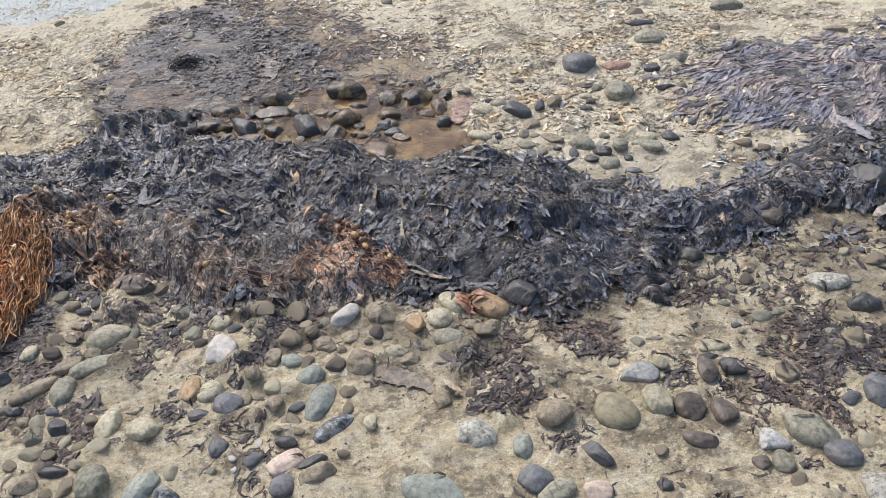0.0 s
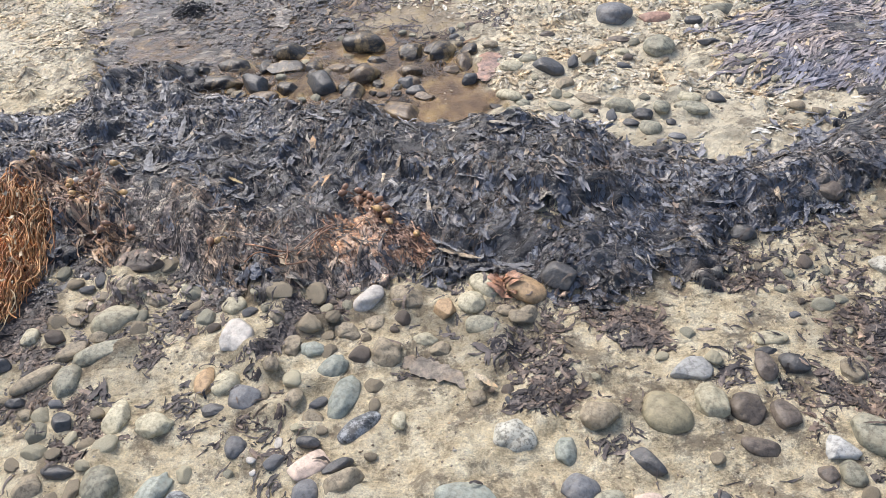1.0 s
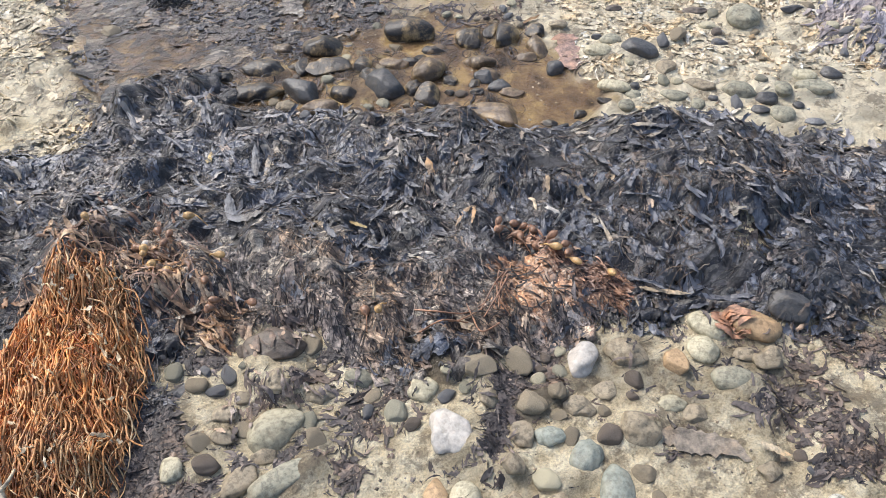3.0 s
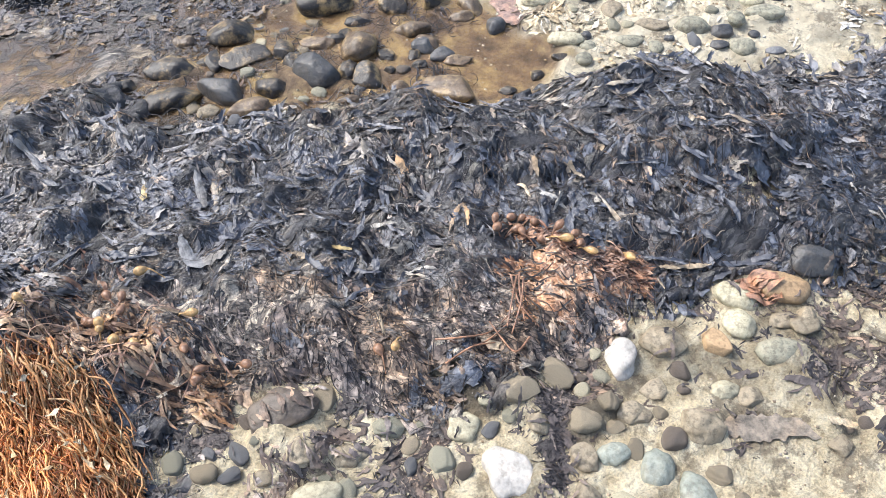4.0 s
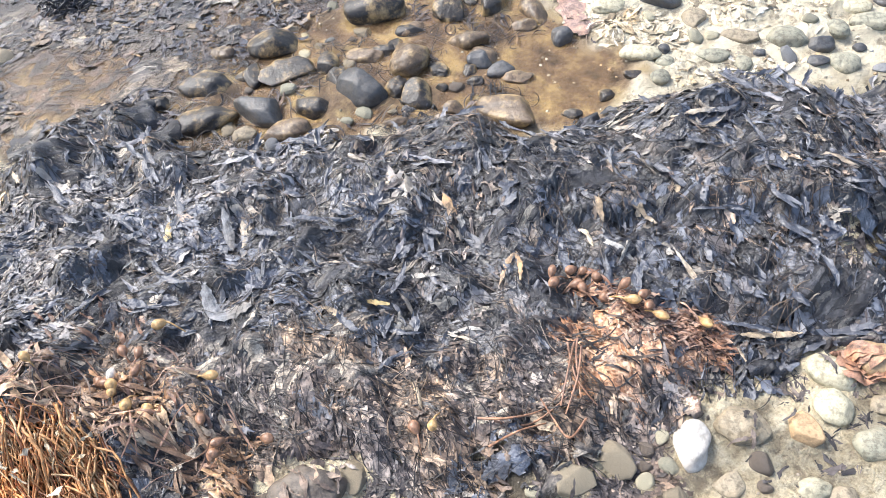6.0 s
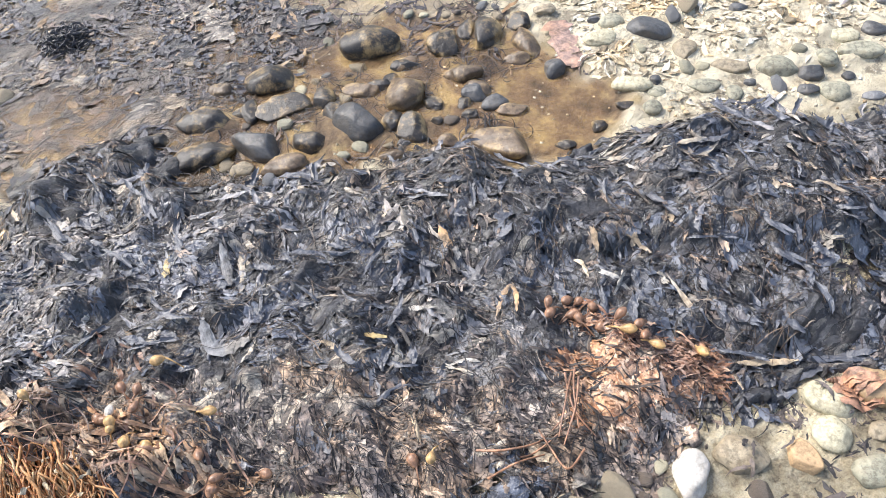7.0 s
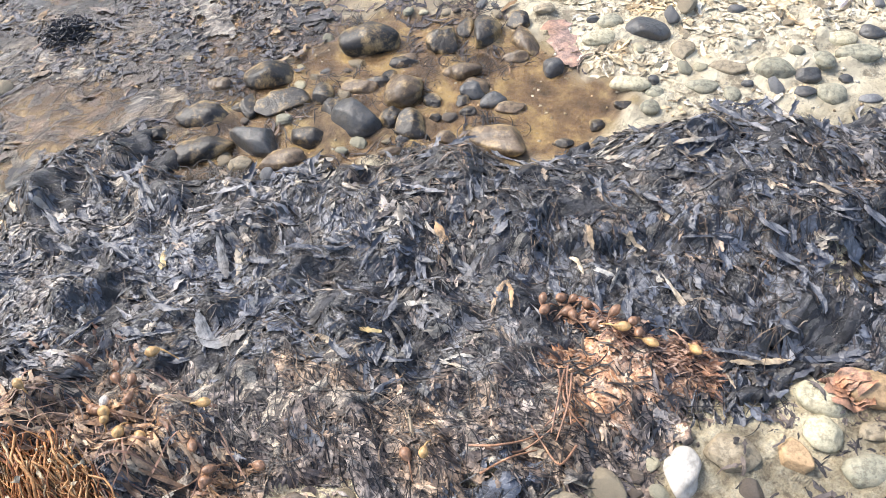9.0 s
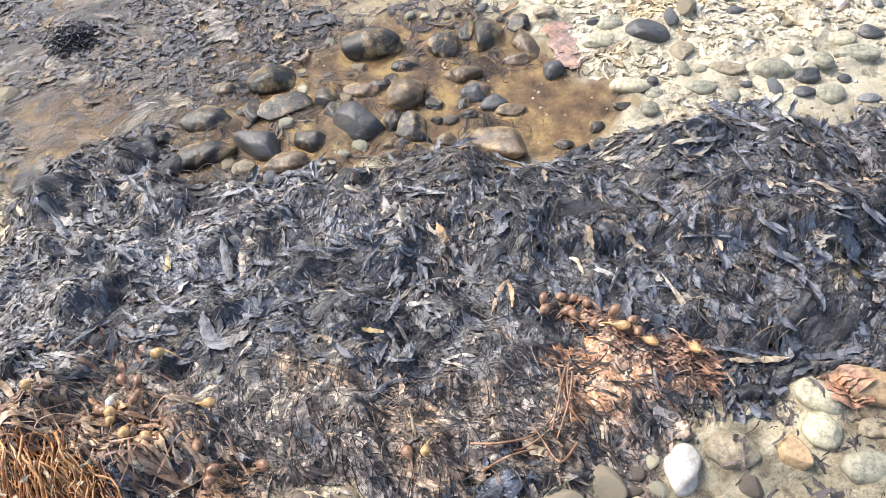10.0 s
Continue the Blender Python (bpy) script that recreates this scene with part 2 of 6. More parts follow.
def stone_material(name, a, b_, speck=0.25, roughness=0.55, stain=(0.16, 0.12, 0.07), stain_amount=0.35, grain=90, stain_size=30):
    m, n, l, b = nodes_of(name)
    info = n.new("ShaderNodeObjectInfo")
    big = noise_node(n, l, 9, 5)
    pale = mix_node(n, l, big.outputs[0], a, b_)
    hue = n.new("ShaderNodeHueSaturation")
    mr = n.new("ShaderNodeMapRange")
    mr.inputs["To Min"].default_value, mr.inputs["To Max"].default_value = 0.75, 1.2
    l.new(info.outputs["Random"], mr.inputs[0])
    l.new(mr.outputs[0], hue.inputs["Value"])
    l.new(pale, hue.inputs["Color"])
    fine = noise_node(n, l, grain, 8, rough=0.75)
    sp = ramp_node(n, [(0.43, (1, 1, 1)), (0.49, (0, 0, 0))])
    l.new(fine.outputs[0], sp.inputs[0])
    k = n.new("ShaderNodeMath")
    k.operation = "MULTIPLY"
    k.inputs[1].default_value = speck
    l.new(sp.outputs[0], k.inputs[0])
    c = mix_node(n, l, k.outputs[0], hue.outputs[0], tuple(0.22 * v for v in a))
    mot = noise_node(n, l, 48, 6, rough=0.7)
    blot = ramp_node(n, [(0.35, (0.62, 0.61, 0.59)), (0.5, (1, 1, 1)), (0.65, (1.22, 1.21, 1.18))])
    l.new(mot.outputs[0], blot.inputs[0])
    c = mix_node(n, l, 0.85, c, blot.outputs[0], "MULTIPLY")
    st = noise_node(n, l, stain_size, 9, rough=0.78)
    sr = ramp_node(n, [(0.47, (0, 0, 0)), (0.58, (1, 1, 1))])
    l.new(st.outputs[0], sr.inputs[0])
    k2 = n.new("ShaderNodeMath")
    k2.operation = "MULTIPLY"
    k2.inputs[1].default_value = stain_amount
    l.new(sr.outputs[0], k2.inputs[0])
    l.new(mix_node(n, l, k2.outputs[0], c, stain), b.inputs["Base Color"])
    b.inputs["Roughness"].default_value = roughness
    hgt = n.new("ShaderNodeMath")
    hgt.operation = "MULTIPLY_ADD"
    hgt.inputs[1].default_value = 0.4
    l.new(fine.outputs[0], hgt.inputs[0])
    l.new(mot.outputs[0], hgt.inputs[2])
    bump_node(n, l, b, hgt.outputs[0], 0.6, 0.005)
    return m


def sand_material():
    m, n, l, b = nodes_of("beach_sand")
    attr = n.new("ShaderNodeAttribute")
    attr.attribute_name = "ground_kind"
    sep = n.new("ShaderNodeSeparateColor")
    l.new(attr.outputs["Color"], sep.inputs[0])
    fine, mid, big = noise_node(n, l, 260, 6, rough=0.7), noise_node(n, l, 22, 8, rough=0.7), noise_node(n, l, 4, 6)
    sand = ramp_node(n, [(0.3, (0.42, 0.335, 0.21)), (0.46, (0.72, 0.615, 0.42)), (0.66, (0.9, 0.83, 0.64))])
    l.new(mid.outputs[0], sand.inputs[0])
    grains = ramp_node(n, [(0.3, (0.66, 0.63, 0.6)), (0.52, (1, 1, 1)), (0.72, (1.25, 1.23, 1.16))])
    l.new(fine.outputs[0], grains.inputs[0])
    c = mix_node(n, l, 1.0, sand.outputs[0], grains.outputs[0], "MULTIPLY")
    clod = noise_node(n, l, 75, 7, rough=0.7)
    clods = ramp_node(n, [(0.36, (0.6, 0.55, 0.5)), (0.46, (1, 1, 0.98)), (0.66, (1.25, 1.24, 1.18))])
    l.new(clod.outputs[0], clods.inputs[0])
    c = mix_node(n, l, 0.8, c, clods.outputs[0], "MULTIPLY")
    pale = ramp_node(n, [(0.3, (0.6, 0.505, 0.345)), (0.55, (0.86, 0.775, 0.58))])
    l.new(mid.outputs[0], pale.inputs[0])
    c = mix_node(n, l, sep.outputs[2], c, pale.outputs[0])
    # organic grime with outlines of its own
    grime = ramp_node(n, [(0.74, (0, 0, 0)), (0.81, (1, 1, 1))])
    gn = noise_node(n, l, 10, 12, rough=0.78)
    shift = n.new("ShaderNodeMath")
    shift.operation = "MULTIPLY_ADD"
    shift.inputs[1].default_value = 0.45
    l.new(big.outputs[0], shift.inputs[0])
    l.new(gn.outputs[0], shift.inputs[2])
    l.new(shift.outputs[0], grime.inputs[0])
    k = n.new("ShaderNodeMath")
    k.operation = "MULTIPLY"
    k.inputs[1].default_value = 0.7
    l.new(grime.outputs[0], k.inputs[0])
    c = mix_node(n, l, k.outputs[0], c, (0.15, 0.115, 0.08))
    wet = ramp_node(n, [(0.36, (0.11, 0.078, 0.055)), (0.5, (0.29, 0.2, 0.12)), (0.62, (0.56, 0.42, 0.21))])
    patchy = noise_node(n, l, 10, 9, rough=0.72)
    l.new(patchy.outputs[0], wet.inputs[0])
    c = mix_node(n, l, sep.outputs[0], c, wet.outputs[0])
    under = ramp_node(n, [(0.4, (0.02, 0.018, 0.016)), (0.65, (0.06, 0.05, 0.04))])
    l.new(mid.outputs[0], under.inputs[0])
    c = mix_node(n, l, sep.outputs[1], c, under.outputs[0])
    # sky sheen of the far wet sand, mixed in as a pale colour
    c = mix_node(n, l, attr.outputs["Alpha"], c, (0.72, 0.75, 0.71))
    l.new(c, b.inputs["Base Color"])
    rough = n.new("ShaderNodeMapRange")
    rough.inputs["To Min"].default_value, rough.inputs["To Max"].default_value = 0.85, 0.28
    l.new(sep.outputs[0], rough.inputs[0])
    l.new(rough.outputs[0], b.inputs["Roughness"])
    add = n.new("ShaderNodeMath")
    add.operation = "MULTIPLY_ADD"
    add.inputs[1].default_value = 0.35
    l.new(fine.outputs[0], add.inputs[0])
    l.new(mid.outputs[0], add.inputs[2])
    add2 = n.new("ShaderNodeMath")
    add2.operation = "MULTIPLY_ADD"
    add2.inputs[1].default_value = 0.7
    l.new(clod.outputs[0], add2.inputs[0])
    l.new(add.outputs[0], add2.inputs[2])
    bump_node(n, l, b, add2.outputs[0], 1.0, 0.022)
    return m


def mat_material():
    """The matted surface of the heap: torn wet flakes pressed together, brown and tan where it rots."""
    m, n, l, b = nodes_of("kelp_mat")
    attr = n.new("ShaderNodeAttribute")
    attr.attribute_name = "mat_kind"
    sep = n.new("ShaderNodeSeparateColor")
    l.new(attr.outputs["Color"], sep.inputs[0])
    uvn = n.new("ShaderNodeUVMap")
    uvn.uv_map = "along"
    warp = noise_node(n, l, 30, 4)
    sc = n.new("ShaderNodeMapping")
    sc.inputs["Scale"].default_value = (75, 26, 1)
    l.new(uvn.outputs[0], sc.inputs[0])
    add = n.new("ShaderNodeVectorMath")
    add.operation = "MULTIPLY_ADD"
    add.inputs[1].default_value = (1.6, 1.6, 0)
    l.new(warp.outputs["Color"], add.inputs[0])
    l.new(sc.outputs[0], add.inputs[2])
    cells = n.new("ShaderNodeTexVoronoi")
    cells.inputs["Scale"].default_value = 1.0
    l.new(add.outputs[0], cells.inputs["Vector"])
    one = n.new("ShaderNodeSeparateColor")
    l.new(cells.outputs["Color"], one.inputs[0])
    # near black, to stand in for shade in the gaps between the blades
    black = ramp_node(n, [(0.0, (0.01, 0.01, 0.012)), (0.5, (0.024, 0.024, 0.03)), (0.8, (0.07, 0.07, 0.08)), (1.0, (0.16, 0.15, 0.13))])
    brown = ramp_node(n, [(0.0, (0.07, 0.06, 0.054)), (0.4, (0.27, 0.225, 0.185)), (0.75, (0.5, 0.42, 0.33)), (1.0, (0.68, 0.6, 0.48))])
    l.new(one.outputs[0], black.inputs[0])
    l.new(one.outputs[0], brown.inputs[0])
    c = mix_node(n, l, sep.outputs[0], black.outputs[0], brown.outputs[0])
    peach = ramp_node(n, [(0.0, (0.13, 0.075, 0.055)), (0.35, (0.42, 0.24, 0.16)), (0.7, (0.62, 0.4, 0.27)), (1.0, (0.74, 0.58, 0.44))])
    l.new(one.outputs[0], peach.inputs[0])
    c = mix_node(n, l, sep.outputs[1], c, peach.outputs[0])
    st = n.new("ShaderNodeMapping")
    st.inputs["Scale"].default_value = (150, 62, 1)
    l.new(uvn.outputs[0], st.inputs[0])
    ribs = n.new("ShaderNodeTexNoise")
    ribs.inputs["Scale"].default_value, ribs.inputs["Detail"].default_value = 1.0, 8
    ribs.inputs["Roughness"].default_value = 0.68
    swirl = n.new("ShaderNodeVectorMath")
    swirl.operation = "MULTIPLY_ADD"
    swirl.inputs[1].default_value = (2.6, 1.6, 0)
    l.new(warp.outputs["Color"], swirl.inputs[0])
    l.new(st.outputs[0], swirl.inputs[2])
    l.new(swirl.outputs[0], ribs.inputs["Vector"])
    # darker where the same noise sinks the bump
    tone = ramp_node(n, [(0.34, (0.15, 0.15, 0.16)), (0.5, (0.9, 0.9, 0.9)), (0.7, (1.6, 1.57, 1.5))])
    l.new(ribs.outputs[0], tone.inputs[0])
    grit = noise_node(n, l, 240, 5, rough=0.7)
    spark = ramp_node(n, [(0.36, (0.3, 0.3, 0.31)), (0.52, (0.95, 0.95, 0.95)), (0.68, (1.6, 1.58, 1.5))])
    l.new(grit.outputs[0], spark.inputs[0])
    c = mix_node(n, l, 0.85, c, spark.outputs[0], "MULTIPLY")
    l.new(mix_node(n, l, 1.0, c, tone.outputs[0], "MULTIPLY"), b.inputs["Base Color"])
    rr = n.new("ShaderNodeMapRange")
    rr.inputs["To Min"].default_value, rr.inputs["To Max"].default_value = 0.18, 0.45
    l.new(one.outputs[1], rr.inputs[0])
    l.new(rr.outputs[0], b.inputs["Roughness"])
    b.inputs["Specular IOR Level"].default_value = 0.7
    both = n.new("ShaderNodeMath")
    both.operation = "MULTIPLY_ADD"
    both.inputs[1].default_value = 0.9
    l.new(ribs.outputs[0], both.inputs[0])
    l.new(one.outputs[2], both.inputs[2])
    fine = n.new("ShaderNodeMath")
    fine.operation = "MULTIPLY_ADD"
    fine.inputs[1].default_value = 0.7
    l.new(grit.outputs[0], fine.inputs[0])
    l.new(both.outputs[0], fine.inputs[2])
    bump_node(n, l, b, fine.outputs[0], 0.8, 0.005)
    return m


M_SAND = sand_material()
M_MAT = mat_material()
# the blue-grey stops put the sky's sheen into the blade colour
M_KELP = kelp_material("wet_black_kelp", [(0.0, (0.006, 0.0065, 0.008)), (0.34, (0.014, 0.0155, 0.02)), (0.5, (0.055, 0.061, 0.075)), (0.7, (0.095, 0.105, 0.127)),
                                          (0.88, (0.15, 0.162, 0.187)), (0.94, (0.15, 0.125, 0.105)), (1.0, (0.23, 0.195, 0.15))])
# lighter copy of the kelp, with the sky's sheen put into its colour
M_SHEEN = kelp_material("sheen_kelp", [(0.0, (0.07, 0.073, 0.083)), (0.5, (0.17, 0.173, 0.19)), (0.85, (0.3, 0.295, 0.285)), (1.0, (0.42, 0.37, 0.29))])
M_STRAND = weed_material("kelp_strand", [(0.0, (0.01, 0.009, 0.009)), (0.6, (0.025, 0.022, 0.022)), (0.88, (0.08, 0.06, 0.045)), (1.0, (0.22, 0.17, 0.12))], 0.4)
M_PALE = weed_material("bleached_blade", [(0.0, (0.2, 0.17, 0.13)), (0.5, (0.36, 0.32, 0.25)), (1.0, (0.5, 0.46, 0.38))], 0.5)
M_BROWN = weed_material("brown_weed", [(0.0, (0.04, 0.034, 0.033)), (0.4, (0.155, 0.125, 0.108)), (0.8, (0.32, 0.26, 0.21)), (1.0, (0.54, 0.45, 0.36))], 0.42)
M_RED = weed_material("red_weed", [(0.0, (0.1, 0.055, 0.04)), (0.3, (0.25, 0.13, 0.085)), (0.65, (0.45, 0.25, 0.15)), (1.0, (0.6, 0.44, 0.33))], 0.4)
M_REDBROWN = weed_material("red_brown_weed", [(0.0, (0.07, 0.045, 0.034)), (0.5, (0.23, 0.13, 0.085)), (1.0, (0.44, 0.29, 0.2))], 0.4)
# blue-grey stops carry the hollow's sky sheen in the weed colour
M_SLICK = kelp_material("slick_weed", [(0.0, (0.024, 0.024, 0.03)), (0.45, (0.06, 0.061, 0.078)), (0.7, (0.1, 0.094, 0.1)), (0.9, (0.16, 0.125, 0.1)), (1.0, (0.3, 0.22, 0.12))], (0.3, 0.5), 0.6)
M_PEACH = weed_material("peach_weed", [(0.0, (0.22, 0.11, 0.06)), (0.35, (0.48, 0.27, 0.15)), (0.7, (0.62, 0.4, 0.25)), (1.0, (0.7, 0.53, 0.38))], 0.4)
M_DRIFT = weed_material("bleached_drift", [(0.0, (0.26, 0.21, 0.13)), (0.3, (0.46, 0.39, 0.26)), (1.0, (0.68, 0.6, 0.43))], 0.6, 0.5)
M_AMBER = weed_material("amber_blade", [(0.0, (0.13, 0.08, 0.05)), (0.4, (0.34, 0.21, 0.12)), (0.75, (0.5, 0.34, 0.2)), (1.0, (0.58, 0.45, 0.3))], 0.38)
M_GREY = kelp_material("dry_grey_weed", [(0.0, (0.13, 0.125, 0.14)), (0.5, (0.26, 0.25, 0.275)), (0.85, (0.38, 0.36, 0.37)), (1.0, (0.52, 0.47, 0.4))], (0.4, 0.6), 0.5)
M_FILM = kelp_material("sodden_blade", [(0.0, (0.04, 0.035, 0.036)), (0.45, (0.1, 0.083, 0.08)), (0.8, (0.17, 0.13, 0.105)), (1.0, (0.26, 0.18, 0.1))], (0.35, 0.6), 0.4)
M_LITTER = weed_material("bleached_litter", [(0.0, (0.16, 0.12, 0.07)), (0.25, (0.42, 0.35, 0.23)), (0.65, (0.65, 0.58, 0.42)), (1.0, (0.8, 0.76, 0.63))], 0.6)
M_ORANGE = weed_material("orange_holdfast", [(0.0, (0.24, 0.085, 0.035)), (0.35, (0.5, 0.21, 0.075)), (0.75, (0.66, 0.36, 0.14)), (1.0, (0.74, 0.55, 0.3))], 0.42)
M_FLOAT = [weed_material("amber_float", [(0.0, (0.2, 0.1, 0.06)), (1.0, (0.38, 0.22, 0.13))], 0.3, 0.2),
           weed_material("yellow_float", [(0.0, (0.48, 0.28, 0.11)), (1.0, (0.6, 0.4, 0.18))], 0.3, 0.2),
           weed_material("white_float", [(0.0, (0.6, 0.55, 0.47)), (1.0, (0.68, 0.63, 0.55))], 0.4, 0.2)]
M_GRIT = weed_material("grit", [(0.0, (0.18, 0.145, 0.1)), (0.5, (0.32, 0.265, 0.19)), (1.0, (0.55, 0.49, 0.39))], 0.7)
M_SCRAP = kelp_material("dark_scrap", [(0.0, (0.03, 0.026, 0.025)), (0.5, (0.075, 0.062, 0.056)), (0.85, (0.15, 0.12, 0.1)), (1.0, (0.3, 0.24, 0.19))], (0.35, 0.6), 0.5)
M_WEST = weed_material("straw_litter", [(0.0, (0.22, 0.17, 0.08)), (0.4, (0.46, 0.39, 0.24)), (0.8, (0.62, 0.55, 0.38)), (1.0, (0.72, 0.67, 0.52))], 0.6)
M_BONE = weed_material("cream_stipe", [(0.0, (0.55, 0.43, 0.26)), (1.0, (0.62, 0.52, 0.35))], 0.5)

STONES = {  # material, wording
    "W": (stone_material("white_stone", (0.5, 0.465, 0.41), (0.64, 0.61, 0.56), 0.08, 0.5, (0.38, 0.31, 0.24), 0.4), "white rounded beach stone with faint stains on sand"),
    "P": (stone_material("pink_stone", (0.62, 0.46, 0.36), (0.74, 0.62, 0.52), 0.15, 0.55, stain_amount=0.2), "pale pinkish quartz stone lying on damp sand"),
    "C": (stone_material("cream_stone", (0.42, 0.38, 0.25), (0.58, 0.54, 0.4), 0.35, 0.6), "cream-coloured speckled cobble half sunk in sand"),
    "M": (stone_material("mottled_stone", (0.36, 0.36, 0.3), (0.6, 0.58, 0.5), 0.7, 0.6), "mottled pale grey cobble with dark specks on sand"),
    "O": (stone_material("ochre_stone", (0.36, 0.23, 0.12), (0.47, 0.34, 0.2), 0.3, 0.6), "rough ochre stone among damp beach cobbles"),
    "Y": (stone_material("olive_stone", (0.22, 0.19, 0.115), (0.28, 0.25, 0.165), 0.15, 0.6, stain_amount=0.15), "smooth oval olive-brown cobble lying on sand"),
    "G": (stone_material("grey_green_stone", (0.24, 0.235, 0.175), (0.36, 0.345, 0.26), 0.45, 0.6), "rounded grey-green beach cobble bedded in sand"),
    "T": (stone_material("green_stone", (0.25, 0.28, 0.24), (0.4, 0.42, 0.355), 0.25, 0.55, stain_amount=0.3), "smooth pale green beach stone on sand"),
    "A": (stone_material("ash_stone", (0.4, 0.4, 0.38), (0.55, 0.55, 0.52), 0.35, 0.55, stain_amount=0.2), "angular ash-grey stone resting on wet sand"),
    "S": (stone_material("slate_stone", (0.12, 0.125, 0.135), (0.19, 0.195, 0.2), 0.3, 0.5, stain_amount=0.2), "smooth slate-grey pebble set in sand"),
    "D": (stone_material("charcoal_stone", (0.05, 0.052, 0.056), (0.1, 0.1, 0.1), 0.3, 0.38, stain_amount=0.2), "wet charcoal-dark rounded beach stone"),
    "N": (stone_material("umber_stone", (0.085, 0.068, 0.055), (0.17, 0.14, 0.115), 0.4, 0.45, stain_amount=0.3), "dark umber cobble with damp stained surface"),
    "B": (stone_material("tan_stone", (0.24, 0.2, 0.135), (0.4, 0.34, 0.245), 0.4, 0.65, stain_amount=0.5), "mud-coated tan beach stone half buried in sand"),
    "K": (stone_material("speckled_stone", (0.05, 0.055, 0.06), (0.14, 0.15, 0.155), 0.9, 0.3, (0.6, 0.62, 0.63), 0.5, 140, 60), "black stone with white crystalline speckles on sand"),
    "R": (stone_material("red_stone", (0.3, 0.17, 0.125), (0.4, 0.26, 0.2), 0.25, 0.6), "flat reddish stone slab lying on sand"),
    "X": (stone_material("pool_stone", (0.02, 0.019, 0.019), (0.055, 0.046, 0.037), 0.25, 0.36, (0.4, 0.28, 0.13), 0.8, stain_size=9), "wet dark stone with ochre film in the brown pool"),
    "Q": (stone_material("ochre_film_stone", (0.09, 0.065, 0.045), (0.2, 0.14, 0.085), 0.35, 0.35, (0.46, 0.33, 0.16), 0.75, stain_size=9), "brown film-covered stone lying in the shallow pool"),
}


# ---- helpers for meshes ----
def mesh_object(name, verts, faces, material, parent=None, label="", smooth=True, uv=None):
    me = bpy.data.meshes.new(name)
    verts, faces = np.asarray(verts, np.float32), np.asarray(faces, np.int32)
    sides = faces.shape[1]
    me.vertices.add(len(verts))
    me.vertices.foreach_set("co", verts.reshape(-1))
    me.loops.add(faces.size)
    me.loops.foreach_set("vertex_index", faces.reshape(-1))
    me.polygons.add(len(faces))
    me.polygons.foreach_set("loop_start", np.arange(len(faces), dtype=np.int32) * sides)
    me.polygons.foreach_set("use_smooth", np.full(len(faces), smooth))
    me.update(calc_edges=True)
    if uv is not None:
        me.uv_layers.new(name="along").data.foreach_set("uv", np.asarray(uv, np.float32)[faces.reshape(-1)].reshape(-1))
    me.materials.append(material)
    ob = new(name, me)
    if parent:
        ob.parent = parent
    return tagged(ob, label)


def thing(name, label, category, group="", kind="", at=(0, 0, 0)):
    ob = new(name)
    ob.empty_display_size = 0.05
    ob.location = at
    return tagged(ob, label, category, group, kind)


def blades(x, y, length, width, lift, tilt=0.35, bend=0.8, rows=6, heading=None, spread=3.2, ruffle=0.004, ground=height, ragged=0.3, arching=0.12):
    """Many leaf blades draped over the ground at the places x, y: the vertices and quads of one mesh."""
    k = len(x)
    ang = rng.uniform(-spread, spread, k) + (heading if heading is not None else 0.0)
    ln, wd = rng.uniform(*length, k), rng.uniform(*width, k)
    bd, roll = rng.normal(0, bend, k), rng.normal(0, tilt, k)
    up, arch, slope = rng.uniform(*lift, k), rng.normal(0.0, arching, k) * ln, rng.normal(0, tilt * 0.45, k)
    s = np.linspace(0, 1, rows)
    px, py, P = x.copy(), y.copy(), []
    step = ln / (rows - 1)
    px, py = px - 0.5 * ln * np.cos(ang), py - 0.5 * ln * np.sin(ang)
    ph = rng.uniform(0, 6.28, k)
    for i, si in enumerate(s):
        a = ang + bd * (si - 0.5)
        w = wd * (0.12 + 0.88 * np.sin(np.pi * (0.04 + 0.92 * si ** 0.8)) ** 0.7) * rng.uniform(1 - ragged, 1 + 0.6 * ragged, k) * 0.5
        z = ground(px, py) + up + arch * np.sin(np.pi * si) + slope * ln * (si - 0.5)
        for side in (-1, 0, 1):
            ex, ey = -np.sin(a) * w * side * np.cos(roll), np.cos(a) * w * side * np.cos(roll)
            ez = w * side * np.sin(roll) + (0 if side == 0 else ruffle * np.sin(ph + 9 * si + side) - 0.15 * w)
            P.append(np.stack([px + ex, py + ey, z + ez], 1))
        px, py = px + step * np.cos(a), py + step * np.sin(a)
    P = np.stack(P, 1)
    n = rows * 3
    quads = [[3 * i + j, 3 * i + j + 1, 3 * i + j + 4, 3 * i + j + 3] for i in range(rows - 1) for j in range(2)]
    faces = (np.arange(k)[:, None, None] * n + np.array(quads)[None]).reshape(-1, 4)
    one = np.array([(0.5 * j, i / (rows - 1)) for i in range(rows) for j in range(3)])
    uv = one[None] * np.stack([wd, ln], 1)[:, None] + rng.uniform(0, 5, (k, 1, 2))
    return P.reshape(-1, 3), faces, uv.reshape(-1, 2)


